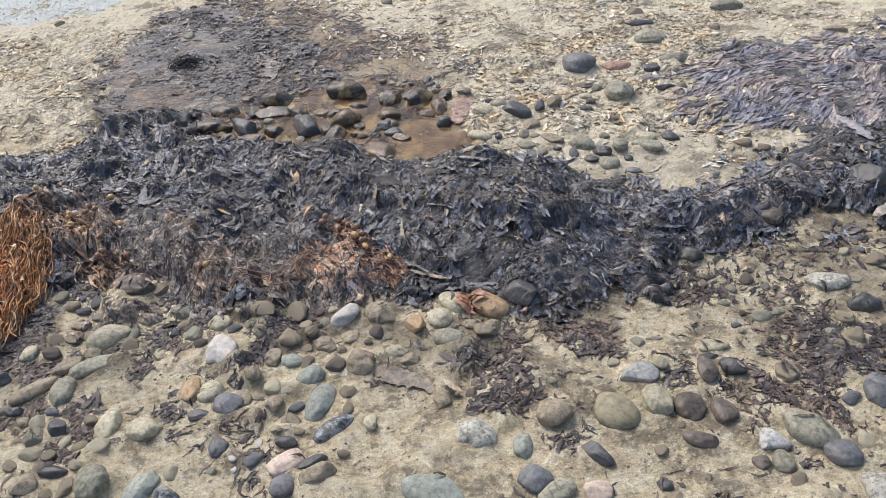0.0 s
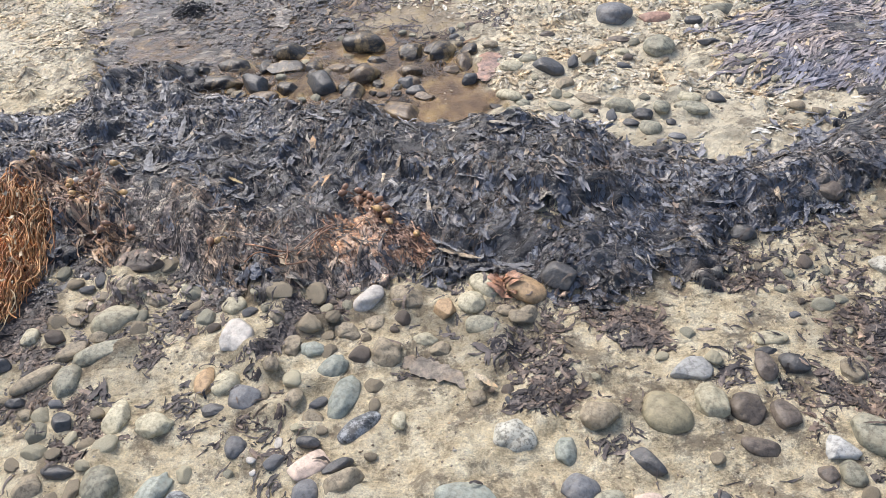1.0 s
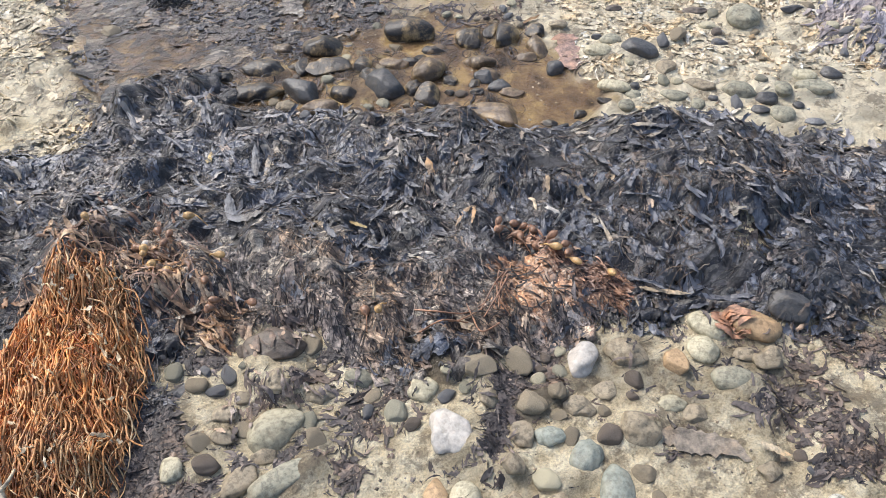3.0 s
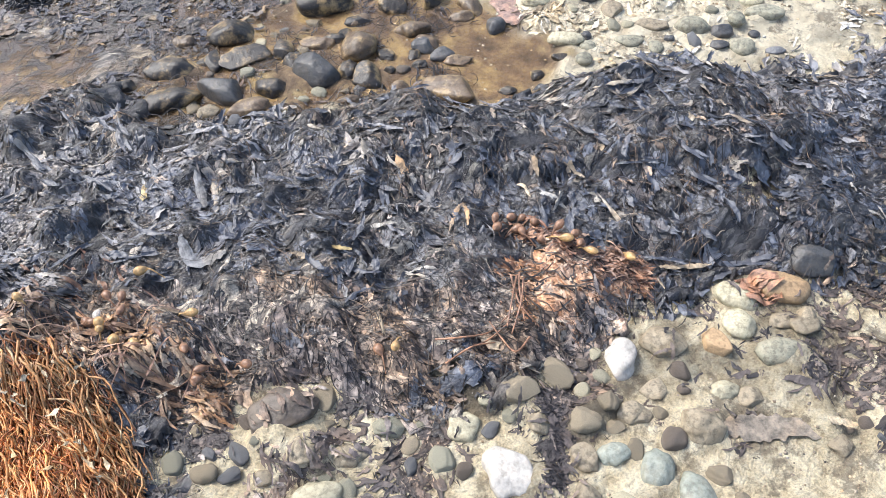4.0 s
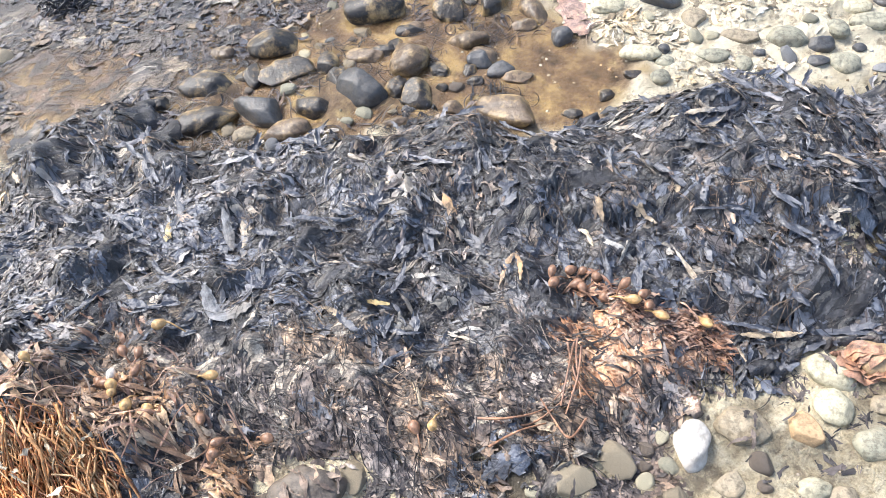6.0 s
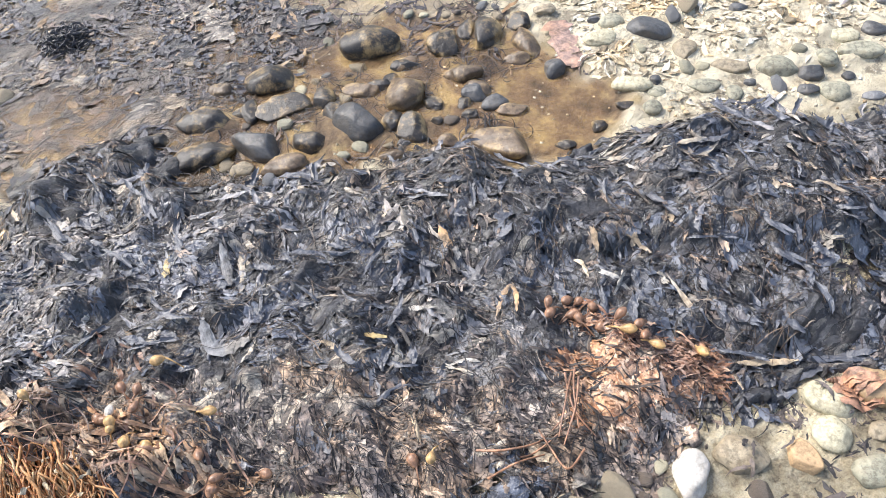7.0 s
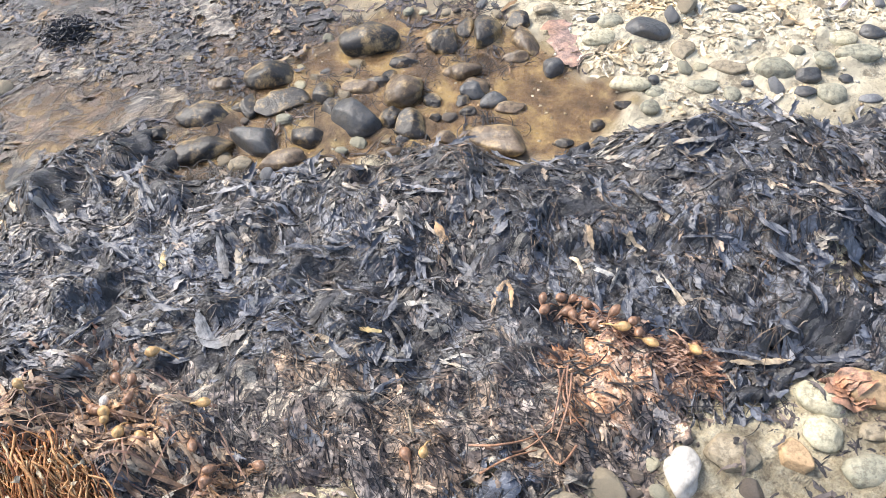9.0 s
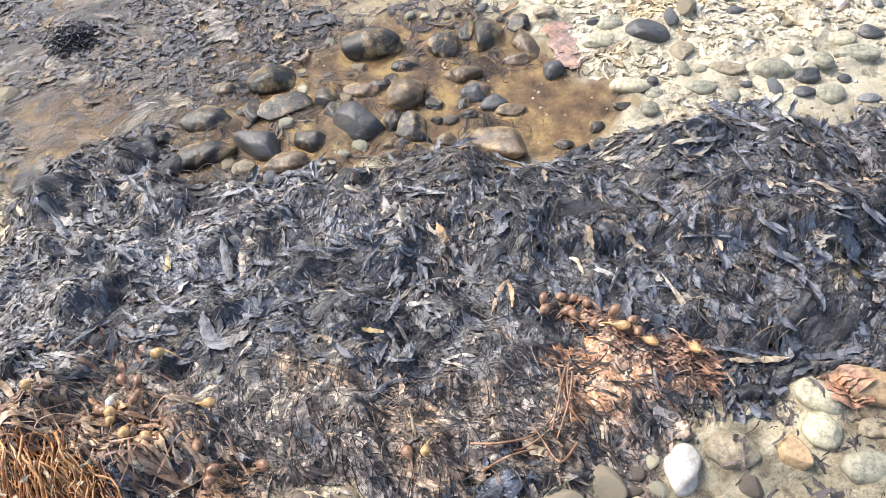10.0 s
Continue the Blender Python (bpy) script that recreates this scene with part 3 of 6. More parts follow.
def sheets(x, y, length, width, lift, tilt=0.2, rows=6, heading=0.0, spread=0.6, ruffle=0.003, ground=height, ragged=0.5, curl=0.3, bend=0.5):
    """Torn, crumpled sheets of weed plastered over the ground: blunt irregular outlines, rippled, with curling edges."""
    k = len(x)
    ang = heading + rng.uniform(-spread, spread, k)
    ln, wd = rng.uniform(*length, k), rng.uniform(*width, k)
    bd, roll, slope = rng.normal(0, bend, k), rng.normal(0, tilt, k), rng.normal(0, tilt * 0.6, k)
    up, cup, taper = rng.uniform(*lift, k), rng.normal(0, curl, k), rng.uniform(-0.5, 0.5, k)
    p1, p2, f1 = rng.uniform(0, 6.28, k), rng.uniform(0, 6.28, k), rng.uniform(4, 11, k)
    px, py = x - 0.5 * ln * np.cos(ang), y - 0.5 * ln * np.sin(ang)
    P = []
    for i in range(rows):
        s = i / (rows - 1)
        a = ang + bd * (s - 0.5)
        w = 0.5 * wd * (0.45 + 0.55 * math.sin(math.pi * (0.08 + 0.84 * s))) * (1 + taper * (s - 0.5) * 2)
        left, right = w * rng.uniform(1 - ragged, 1 + 0.6 * ragged, k), w * rng.uniform(1 - ragged, 1 + 0.6 * ragged, k)
        for c in (-1, -0.5, 0, 0.5, 1):
            e = c * np.where(c < 0, left, right)
            torn = ln * rng.uniform(-0.16, 0.16, k) * (1.0 if i in (0, rows - 1) else 0.3)
            qx, qy = px - np.sin(a) * e + np.cos(a) * torn, py + np.cos(a) * e + np.sin(a) * torn
            z = ground(qx, qy) + up + slope * ln * (s - 0.5) + e * np.sin(roll) + cup * np.abs(e) * abs(c)
            P.append(np.stack([qx, qy, z + ruffle * (np.sin(p1 + f1 * s + 2.2 * c) + 0.6 * np.sin(p2 - 1.7 * f1 * s + 3.1 * c))], 1))
        px, py = px + ln / (rows - 1) * np.cos(a), py + ln / (rows - 1) * np.sin(a)
    P = np.stack(P, 1)
    quads = [[5 * i + j, 5 * i + j + 1, 5 * i + j + 6, 5 * i + j + 5] for i in range(rows - 1) for j in range(4)]
    faces = (np.arange(k)[:, None, None] * 5 * rows + np.array(quads)[None]).reshape(-1, 4)
    one = np.array([(0.25 * j, i / (rows - 1)) for i in range(rows) for j in range(5)])
    uv = one[None] * np.stack([wd, ln], 1)[:, None] + rng.uniform(0, 5, (k, 1, 2))
    return P.reshape(-1, 3), faces, uv.reshape(-1, 2)


def tubes(paths, radii, sides=5):
    """Tapering tubes along paths of shape (count, points, 3)."""
    paths = np.asarray(paths)
    k, n, _ = paths.shape
    d = np.gradient(paths, axis=1)
    d /= np.linalg.norm(d, axis=2, keepdims=True) + 1e-9
    side = np.cross(d, np.array([0, 0, 1.0]))
    side /= np.linalg.norm(side, axis=2, keepdims=True) + 1e-9
    up = np.cross(side, d)
    r = np.asarray(radii).reshape(k, -1, 1)
    a = np.arange(sides) * 2 * np.pi / sides
    V = np.stack([paths + r * (math.cos(q) * side + math.sin(q) * up) for q in a], 2)
    quads = [[i * sides + j, i * sides + (j + 1) % sides, (i + 1) * sides + (j + 1) % sides, (i + 1) * sides + j] for i in range(n - 1) for j in range(sides)]
    faces = (np.arange(k)[:, None, None] * n * sides + np.array(quads)[None]).reshape(-1, 4)
    return V.reshape(-1, 3), faces


def scatter(count, region, box, edge=0.04, patch=None, clear=True):
    """Random places within a region, thinned at its ragged edge and kept off the stones."""
    x0, x1, y0, y1 = box
    x, y = rng.uniform(x0, x1, count * 8), rng.uniform(y0, y1, count * 8)
    d = inside(region, x, y) if region else np.ones(x.shape)
    keep = d + edge * 2 * (vnoise(x, y, 0.08, 6) - 0.5) + edge * rng.normal(0, 0.35, x.shape) > 0
    if patch:
        size, low, high = patch
        keep &= rng.random(x.shape) < ramp(vnoise(x, y, size, 8), low, high)
    x, y = x[keep], y[keep]
    if region is BROWN:
        off = (inside(RED, x, y) > 0) & (rng.random(x.shape) < 0.93)
        x, y = x[~off], y[~off]
    if region is MOUND:
        bare = inside(ORANGE, x, y) > -0.01
        for hx, hy, hr in HOLES:
            bare |= np.hypot(x - hx, y - hy) < hr * rng.uniform(0.6, 1.1, x.shape)
        bare |= (inside(BROWN, x, y) > 0.0) & (rng.random(x.shape) < 0.86)
        bare |= (inside(RED, x, y) > -0.02) & (rng.random(x.shape) < 0.97)
        x, y = x[~bare], y[~bare]
    if clear:
        free = np.ones(x.shape, bool)
        for sx, sy, sa, sb, yaw, sz, sc in PLACED:
            c, s = math.cos(yaw), math.sin(yaw)
            u, v = (x - sx) * c + (y - sy) * s, -(x - sx) * s + (y - sy) * c
            free &= (u / sa) ** 2 + (v / sb) ** 2 > 0.95
        x, y = x[free], y[free]
    return x[:count], y[:count]


def bounds(region, pad=0.06):
    xs, ys = [p[0] for p in region], [p[1] for p in region]
    return min(xs) - pad, max(xs) + pad, min(ys) - pad, max(ys) + pad


# ---- ground ----
def axis_steps(low, high, fine, reach):
    mid = list(np.arange(low, high, fine))
    far, step = [], fine
    p = 0.0
    while p < reach:
        step *= 1.35
        p += step
        far.append(p)
    return np.array([low - q for q in far[::-1]] + mid + [mid[-1] + q for q in far])


gx, gy = axis_steps(-2.2, 2.7, 0.0105, 900), axis_steps(0.5, 5.2, 0.0105, 900)
X, Y = np.meshgrid(gx, gy)
Z = height(X, Y)
nx, ny = len(gx), len(gy)
idx = np.arange(nx * ny).reshape(ny, nx)
quads = np.stack([idx[:-1, :-1], idx[:-1, 1:], idx[1:, 1:], idx[1:, :-1]], -1).reshape(-1, 4)
ground = mesh_object("ground", np.stack([X, Y, Z], -1).reshape(-1, 3), quads, M_SAND)
tagged(ground, "damp beige beach sand with dark organic grime and wet brown patches", "beach", kind="structure")
edge_noise = 0.12 * (vnoise(X, Y, 0.12, 9) - 0.5) + 0.05 * (vnoise(X, Y, 0.03, 10) - 0.5)
wet_k = np.maximum(ramp(inside(WET, X, Y) + edge_noise, -0.03, 0.05), 0.7 * ramp(inside(DAMP, X, Y) + edge_noise, -0.1, 0.15))
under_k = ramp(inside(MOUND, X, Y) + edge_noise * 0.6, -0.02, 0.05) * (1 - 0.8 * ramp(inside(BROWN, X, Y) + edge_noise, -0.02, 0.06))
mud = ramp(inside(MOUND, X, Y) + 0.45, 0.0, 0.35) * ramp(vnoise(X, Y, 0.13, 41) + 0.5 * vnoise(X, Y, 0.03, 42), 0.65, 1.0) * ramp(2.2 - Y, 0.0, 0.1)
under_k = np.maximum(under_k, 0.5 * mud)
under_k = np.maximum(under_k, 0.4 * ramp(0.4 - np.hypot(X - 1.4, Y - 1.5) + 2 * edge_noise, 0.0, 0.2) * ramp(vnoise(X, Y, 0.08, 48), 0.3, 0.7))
for hx, hy, hr in HOLES:
    under_k *= ramp(np.hypot(X - hx, Y - hy) + 0.3 * edge_noise, 0.6 * hr, 1.1 * hr)
pale_k = ramp(Y - 2.5 + 0.4 * X + edge_noise, -0.12, 0.1) * 0.95
sheen_k = ramp(Y - 4.12 - 0.25 * (X + 1.2) + edge_noise, 0.0, 0.12) * ramp(-0.9 - X, -0.05, 0.1)  # far wet sand, its sky sheen put into a pale colour
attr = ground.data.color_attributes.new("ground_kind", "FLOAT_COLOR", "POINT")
attr.data.foreach_set("color", np.stack([wet_k, under_k, pale_k, sheen_k], -1).reshape(-1))

# ---- stones ----
PLACED = []


def unit_ball():
    bm = bmesh.new()
    bmesh.ops.create_icosphere(bm, subdivisions=4, radius=1)
    v = np.array([p.co for p in bm.verts])
    f = [[q.index for q in p.verts] for p in bm.faces]
    bm.free()
    return v, f


BALL_V, BALL_F = unit_ball()
stone_seed = [0]


def stone_shape(a, b, c, rough=0.10, facets=0):
    stone_seed[0] += 1
    q = np.random.default_rng(100 + stone_seed[0])
    v = BALL_V.copy()
    # a squarer oval, then broad dents and flat worn faces
    e = q.uniform(0.78, 0.95)
    v = np.sign(v) * np.abs(v) ** e
    v /= np.maximum(np.linalg.norm(v, axis=1, keepdims=True), 1e-6) ** 0.6
    d = np.zeros(len(v))
    for k in range(7):
        w = q.normal(0, 1, 3) * (1.1 + 0.75 * k)
        d += np.sin(v @ w + q.uniform(0, 6.28)) * rough / (1 + 0.6 * k)
    v *= (1 + d)[:, None]
    for _ in range(facets + int(q.integers(1, 4))):
        w = q.normal(0, 1, 3)
        w /= np.linalg.norm(w)
        reach = q.uniform(0.62, 0.85) if facets else q.uniform(0.8, 0.95)
        over = np.maximum(v @ w - reach, 0)
        v -= 0.85 * over[:, None] * w
    v[:, 0] *= 1 + 0.18 * q.uniform(-1, 1) * v[:, 1]
    return 0.93 * v * np.array([a, b, c])


def stone(x, y, a, b, c, yaw, kind):
    facets = 6 if kind in "AKR" else 4 if kind in "OPB" else 2 if kind in "DXQNMW" else 0
    v = stone_shape(a, b, c, 0.07 if kind in "YSG" else 0.10, facets)
    if kind == "A":
        v[:, 1] *= 1 - 0.8 * v[:, 0] / a
    material, label = STONES[kind]
    if a > 1.75 * b:
        label = "elongated " + label
    elif a < 0.024:
        label = "small " + label
    me = bpy.data.meshes.new("stone")
    me.from_pydata(v.tolist(), [], BALL_F)
    me.polygons.foreach_set("use_smooth", [True] * len(me.polygons))
    me.materials.append(material)
    ob = tagged(new("stone", me), label, "stone", "stones on the beach")
    base = float(height(np.array([x]), np.array([y]))[0])
    ob.location = (x, y, base + (0.18 if kind in "XQ" else 0.3) * c)
    ob.rotation_euler = (0.06 * math.sin(31 * x), 0.06 * math.sin(57 * y), radians(yaw))
    PLACED.append((x, y, a, b, radians(yaw), base + (0.18 if kind in "XQ" else 0.3) * c, c))
    return ob


stone(-0.488, 1.686, 0.062, 0.040, 0.026, -164, "C")
stone(-0.519, 1.638, 0.025, 0.022, 0.014, 155, "B")
stone(-0.500, 1.574, 0.070, 0.030, 0.020, -167, "G")
stone(-0.569, 1.598, 0.051, 0.026, 0.017, -157, "B")
stone(-0.557, 1.502, 0.047, 0.033, 0.022, 86, "G")
stone(-0.628, 1.520, 0.056, 0.024, 0.016, -137, "B")
stone(-0.657, 1.462, 0.026, 0.015, 0.012, 166, "D")
stone(-0.628, 1.427, 0.019, 0.017, 0.012, 131, "B")
stone(-0.541, 1.389, 0.032, 0.024, 0.020, 124, "D")
stone(-0.426, 1.384, 0.041, 0.029, 0.019, 86, "C")
stone(-0.344, 1.348, 0.045, 0.036, 0.024, 160, "C")
stone(-0.180, 1.565, 0.055, 0.047, 0.031, 58, "W")
stone(-0.203, 1.674, 0.029, 0.027, 0.018, 147, "C")
stone(-0.246, 1.449, 0.048, 0.025, 0.017, 84, "O")
stone(-0.200, 1.436, 0.041, 0.028, 0.018, 61, "C")
stone(-0.159, 1.384, 0.040, 0.037, 0.024, 149, "S")
stone(-0.221, 1.367, 0.029, 0.018, 0.014, 165, "D")
stone(-0.166, 1.267, 0.028, 0.023, 0.015, 91, "S")
stone(-0.052, 1.370, 0.027, 0.023, 0.015, 91, "B")
stone(-0.011, 1.313, 0.029, 0.025, 0.016, 93, "B")
stone(-0.019, 1.253, 0.028, 0.015, 0.012, 166, "D")
stone(0.031, 1.436, 0.046, 0.037, 0.024, -143, "T")
stone(0.055, 1.356, 0.061, 0.033, 0.022, 71, "T")
stone(0.085, 1.275, 0.060, 0.032, 0.021, -153, "K")
stone(-0.014, 1.193, 0.049, 0.031, 0.021, -145, "P")
stone(0.034, 1.180, 0.038, 0.015, 0.012, -152, "D")
stone(-0.021, 1.136, 0.032, 0.029, 0.019, 99, "S")
stone(0.052, 1.136, 0.046, 0.028, 0.019, -155, "B")
stone(-0.081, 1.268, 0.020, 0.011, 0.007, 84, "W")
stone(-0.133, 1.228, 0.011, 0.009, 0.006, 159, "W")
stone(-0.131, 1.205, 0.009, 0.008, 0.005, 95, "W")
stone(-0.322, 1.193, 0.051, 0.028, 0.018, 52, "T")
stone(-0.420, 1.211, 0.048, 0.038, 0.025, 89, "G")
stone(-0.266, 1.162, 0.029, 0.025, 0.017, 156, "K")
stone(-0.572, 1.231, 0.031, 0.029, 0.019, 121, "B")
stone(-0.521, 1.263, 0.037, 0.019, 0.015, 166, "D")
stone(-0.400, 1.737, 0.030, 0.027, 0.018, 147, "B")
stone(-0.467, 1.763, 0.030, 0.023, 0.015, 162, "B")
stone(0.113, 1.634, 0.047, 0.034, 0.023, -139, "W")
stone(0.151, 1.463, 0.042, 0.040, 0.026, 137, "B")
stone(0.209, 1.626, 0.050, 0.041, 0.027, 160, "B")
stone(0.289, 1.577, 0.038, 0.031, 0.021, 91, "O")
stone(0.237, 1.494, 0.029, 0.022, 0.014, 162, "C")
stone(0.270, 1.458, 0.025, 0.023, 0.015, 135, "B")
stone(0.129, 1.558, 0.028, 0.022, 0.014, 162, "B")
stone(0.071, 1.530, 0.025, 0.019, 0.012, 162, "B")
stone(-0.012, 1.497, 0.033, 0.024, 0.016, 163, "T")
stone(-0.057, 1.520, 0.032, 0.027, 0.018, 93, "B")
stone(-0.095, 1.609, 0.030, 0.021, 0.014, 86, "B")
stone(-0.100, 1.462, 0.026, 0.023, 0.015, 95, "B")
stone(0.395, 1.631, 0.045, 0.032, 0.021, 130, "C")
stone(0.353, 1.581, 0.034, 0.033, 0.022, -136, "C")
stone(0.429, 1.546, 0.028, 0.021, 0.014, 162, "B")
stone(0.367, 1.495, 0.046, 0.033, 0.022, 151, "G")
stone(0.482, 1.606, 0.058, 0.037, 0.024, 127, "O")
stone(0.567, 1.605, 0.046, 0.032, 0.025, 137, "D")
stone(0.461, 1.510, 0.035, 0.026, 0.017, 162, "B")
stone(0.332, 1.311, 0.027, 0.022, 0.015, 89, "B")
stone(0.165, 1.276, 0.022, 0.015, 0.010, 86, "C")
stone(0.385, 1.198, 0.048, 0.041, 0.027, 173, "M")
stone(0.478, 1.150, 0.034, 0.023, 0.015, 79, "T")
stone(0.561, 1.211, 0.044, 0.038, 0.025, 157, "B")
stone(0.689, 1.194, 0.055, 0.045, 0.030, 129, "Y")
stone(0.782, 1.211, 0.046, 0.034, 0.022, 87, "C")
stone(0.771, 1.296, 0.051, 0.033, 0.022, -170, "A")
stone(0.851, 1.181, 0.042, 0.035, 0.023, 91, "N")
stone(0.915, 1.157, 0.042, 0.029, 0.019, 97, "N")
stone(0.920, 1.274, 0.041, 0.024, 0.016, 85, "N")
stone(0.978, 1.266, 0.039, 0.025, 0.020, 131, "D")
stone(0.965, 1.360, 0.041, 0.021, 0.014, 165, "C")
stone(0.941, 1.322, 0.029, 0.015, 0.012, 166, "D")
stone(0.840, 1.093, 0.041, 0.021, 0.014, 151, "N")
stone(0.969, 1.066, 0.031, 0.027, 0.018, -149, "A")
stone(1.054, 1.075, 0.063, 0.040, 0.027, 127, "G")
stone(1.097, 1.009, 0.039, 0.036, 0.024, 109, "S")
stone(1.239, 1.146, 0.047, 0.030, 0.020, 85, "S")
stone(0.622, 1.097, 0.038, 0.023, 0.018, 126, "D")
stone(0.487, 1.057, 0.036, 0.033, 0.022, 137, "S")
stone(0.522, 1.024, 0.045, 0.027, 0.018, -165, "G")
stone(0.602, 1.007, 0.031, 0.027, 0.018, 155, "P")
stone(0.275, 1.069, 0.077, 0.041, 0.027, 151, "T")
stone(0.737, 1.007, 0.021, 0.016, 0.013, 163, "D")
stone(0.977, 1.017, 0.035, 0.025, 0.017, 86, "G")
stone(0.936, 1.022, 0.023, 0.021, 0.014, 147, "N")
stone(1.083, 1.242, 0.033, 0.028, 0.018, 91, "B")
stone(1.035, 1.690, 0.037, 0.029, 0.023, 163, "D")
stone(1.321, 1.513, 0.053, 0.035, 0.023, 164, "M")
stone(1.357, 1.418, 0.041, 0.034, 0.027, 162, "D")
stone(1.599, 1.847, 0.048, 0.045, 0.036, 150, "D")
stone(1.028, 2.893, 0.070, 0.066, 0.043, 133, "S")
stone(1.110, 2.628, 0.058, 0.054, 0.036, 131, "G")
stone(1.180, 2.847, 0.064, 0.032, 0.021, 166, "R")
stone(1.386, 2.836, 0.064, 0.037, 0.024, -175, "G")
stone(1.353, 3.036, 0.067, 0.050, 0.033, 162, "G")
stone(1.283, 2.786, 0.032, 0.024, 0.019, 164, "D")
stone(1.274, 2.612, 0.034, 0.018, 0.014, 166, "D")
stone(1.357, 3.195, 0.058, 0.021, 0.017, 166, "D")
stone(2.037, 2.902, 0.050, 0.024, 0.016, 166, "B")
stone(1.752, 3.267, 0.071, 0.044, 0.029, 165, "G")
stone(1.012, 2.720, 0.047, 0.018, 0.012, 166, "N")
stone(0.784, 2.826, 0.032, 0.018, 0.012, 165, "N")
stone(1.323, 1.105, 0.041, 0.036, 0.024, 145, "G")
stone(-0.451, 1.859, 0.066, 0.049, 0.033, 165, "N")
stone(-0.530, 1.776, 0.023, 0.018, 0.012, 165, "B")
stone(-0.572, 1.749, 0.029, 0.019, 0.012, 165, "B")
stone(-0.580, 1.703, 0.026, 0.019, 0.013, 146, "B")
stone(-0.470, 1.772, 0.028, 0.025, 0.017, 83, "B")
stone(-0.395, 1.737, 0.040, 0.024, 0.016, 165, "B")
stone(-0.788, 1.548, 0.036, 0.026, 0.017, 79, "N")
stone(-0.728, 1.577, 0.031, 0.023, 0.018, 165, "D")
stone(-0.756, 1.483, 0.057, 0.040, 0.026, 79, "M")
stone(-1.003, 1.597, 0.032, 0.026, 0.017, 80, "B")
stone(-0.682, 1.662, 0.027, 0.022, 0.014, 80, "C")
stone(0.470, 1.519, 0.028, 0.026, 0.017, 159, "B")
stone(-0.123, 1.396, 0.030, 0.020, 0.013, 79, "B")
stone(0.059, 1.544, 0.027, 0.023, 0.015, 164, "B")
stone(0.158, 2.923, 0.080, 0.057, 0.048, 170, "X")
stone(-0.112, 2.933, 0.072, 0.046, 0.039, 162, "X")
stone(-0.298, 2.878, 0.066, 0.040, 0.033, 148, "X")
stone(-0.119, 2.829, 0.077, 0.043, 0.030, 175, "X")
stone(-0.029, 2.801, 0.041, 0.029, 0.024, 63, "X")
stone(-0.013, 2.745, 0.031, 0.024, 0.020, 63, "X")
stone(0.003, 2.678, 0.070, 0.054, 0.044, 106, "D")
stone(0.077, 2.644, 0.040, 0.030, 0.025, -135, "X")
stone(0.107, 2.597, 0.047, 0.043, 0.035, 66, "X")
stone(-0.111, 2.684, 0.054, 0.032, 0.026, 142, "X")
stone(-0.216, 2.723, 0.072, 0.040, 0.033, 123, "D")
stone(-0.185, 2.645, 0.067, 0.038, 0.030, 162, "Q")
stone(-0.342, 2.768, 0.077, 0.043, 0.029, 168, "X")
stone(-0.414, 2.876, 0.032, 0.022, 0.019, 162, "X")
stone(-0.228, 2.973, 0.037, 0.027, 0.022, 148, "Q")
stone(-0.190, 2.855, 0.042, 0.028, 0.024, 63, "X")
stone(0.147, 2.714, 0.065, 0.049, 0.040, 63, "Q")
stone(0.105, 2.781, 0.032, 0.023, 0.019, 148, "X")
stone(0.196, 2.813, 0.041, 0.023, 0.018, 148, "X")
stone(0.282, 2.630, 0.036, 0.030, 0.025, 146, "D")
stone(0.309, 2.576, 0.036, 0.027, 0.022, 163, "D")
stone(0.291, 2.701, 0.048, 0.030, 0.025, 148, "Q")
stone(0.311, 2.826, 0.048, 0.046, 0.039, 79, "X")
stone(0.378, 2.842, 0.041, 0.023, 0.015, 55, "X")
stone(0.412, 2.798, 0.064, 0.039, 0.033, 55, "X")
stone(0.509, 2.796, 0.037, 0.032, 0.026, 147, "X")
stone(0.483, 2.721, 0.052, 0.034, 0.027, 87, "Q")
stone(0.434, 2.680, 0.037, 0.022, 0.018, 148, "Q")
stone(0.577, 2.788, 0.033, 0.024, 0.016, 147, "B")
stone(0.482, 2.595, 0.031, 0.030, 0.024, -178, "D")
stone(0.628, 2.608, 0.044, 0.028, 0.018, 155, "C")
stone(0.734, 2.574, 0.058, 0.041, 0.033, 148, "D")
stone(0.765, 2.475, 0.037, 0.030, 0.020, 57, "B")
stone(0.685, 2.655, 0.035, 0.028, 0.019, 146, "G")
stone(0.657, 2.687, 0.018, 0.014, 0.011, 148, "D")
stone(0.462, 2.383, 0.024, 0.018, 0.015, 177, "X")
stone(0.581, 2.353, 0.023, 0.021, 0.014, 137, "G")
stone(0.622, 2.388, 0.022, 0.022, 0.014, 129, "G")
stone(0.645, 2.425, 0.016, 0.014, 0.011, 66, "D")
stone(0.586, 2.435, 0.046, 0.026, 0.017, 134, "C")
stone(0.720, 2.351, 0.039, 0.023, 0.015, 141, "G")
stone(0.764, 2.295, 0.025, 0.020, 0.013, 65, "G")
stone(0.815, 2.370, 0.045, 0.027, 0.018, 127, "B")
stone(0.903, 2.315, 0.052, 0.037, 0.024, 147, "G")
stone(0.947, 2.259, 0.036, 0.025, 0.020, 155, "D")
stone(1.013, 2.276, 0.030, 0.029, 0.019, 98, "G")
stone(1.098, 2.259, 0.058, 0.028, 0.018, 148, "G")
stone(1.182, 2.300, 0.034, 0.023, 0.018, 141, "D")
stone(1.108, 2.322, 0.044, 0.027, 0.018, 148, "C")
stone(0.907, 2.221, 0.028, 0.016, 0.013, 148, "D")
stone(0.953, 2.187, 0.035, 0.031, 0.021, 143, "G")
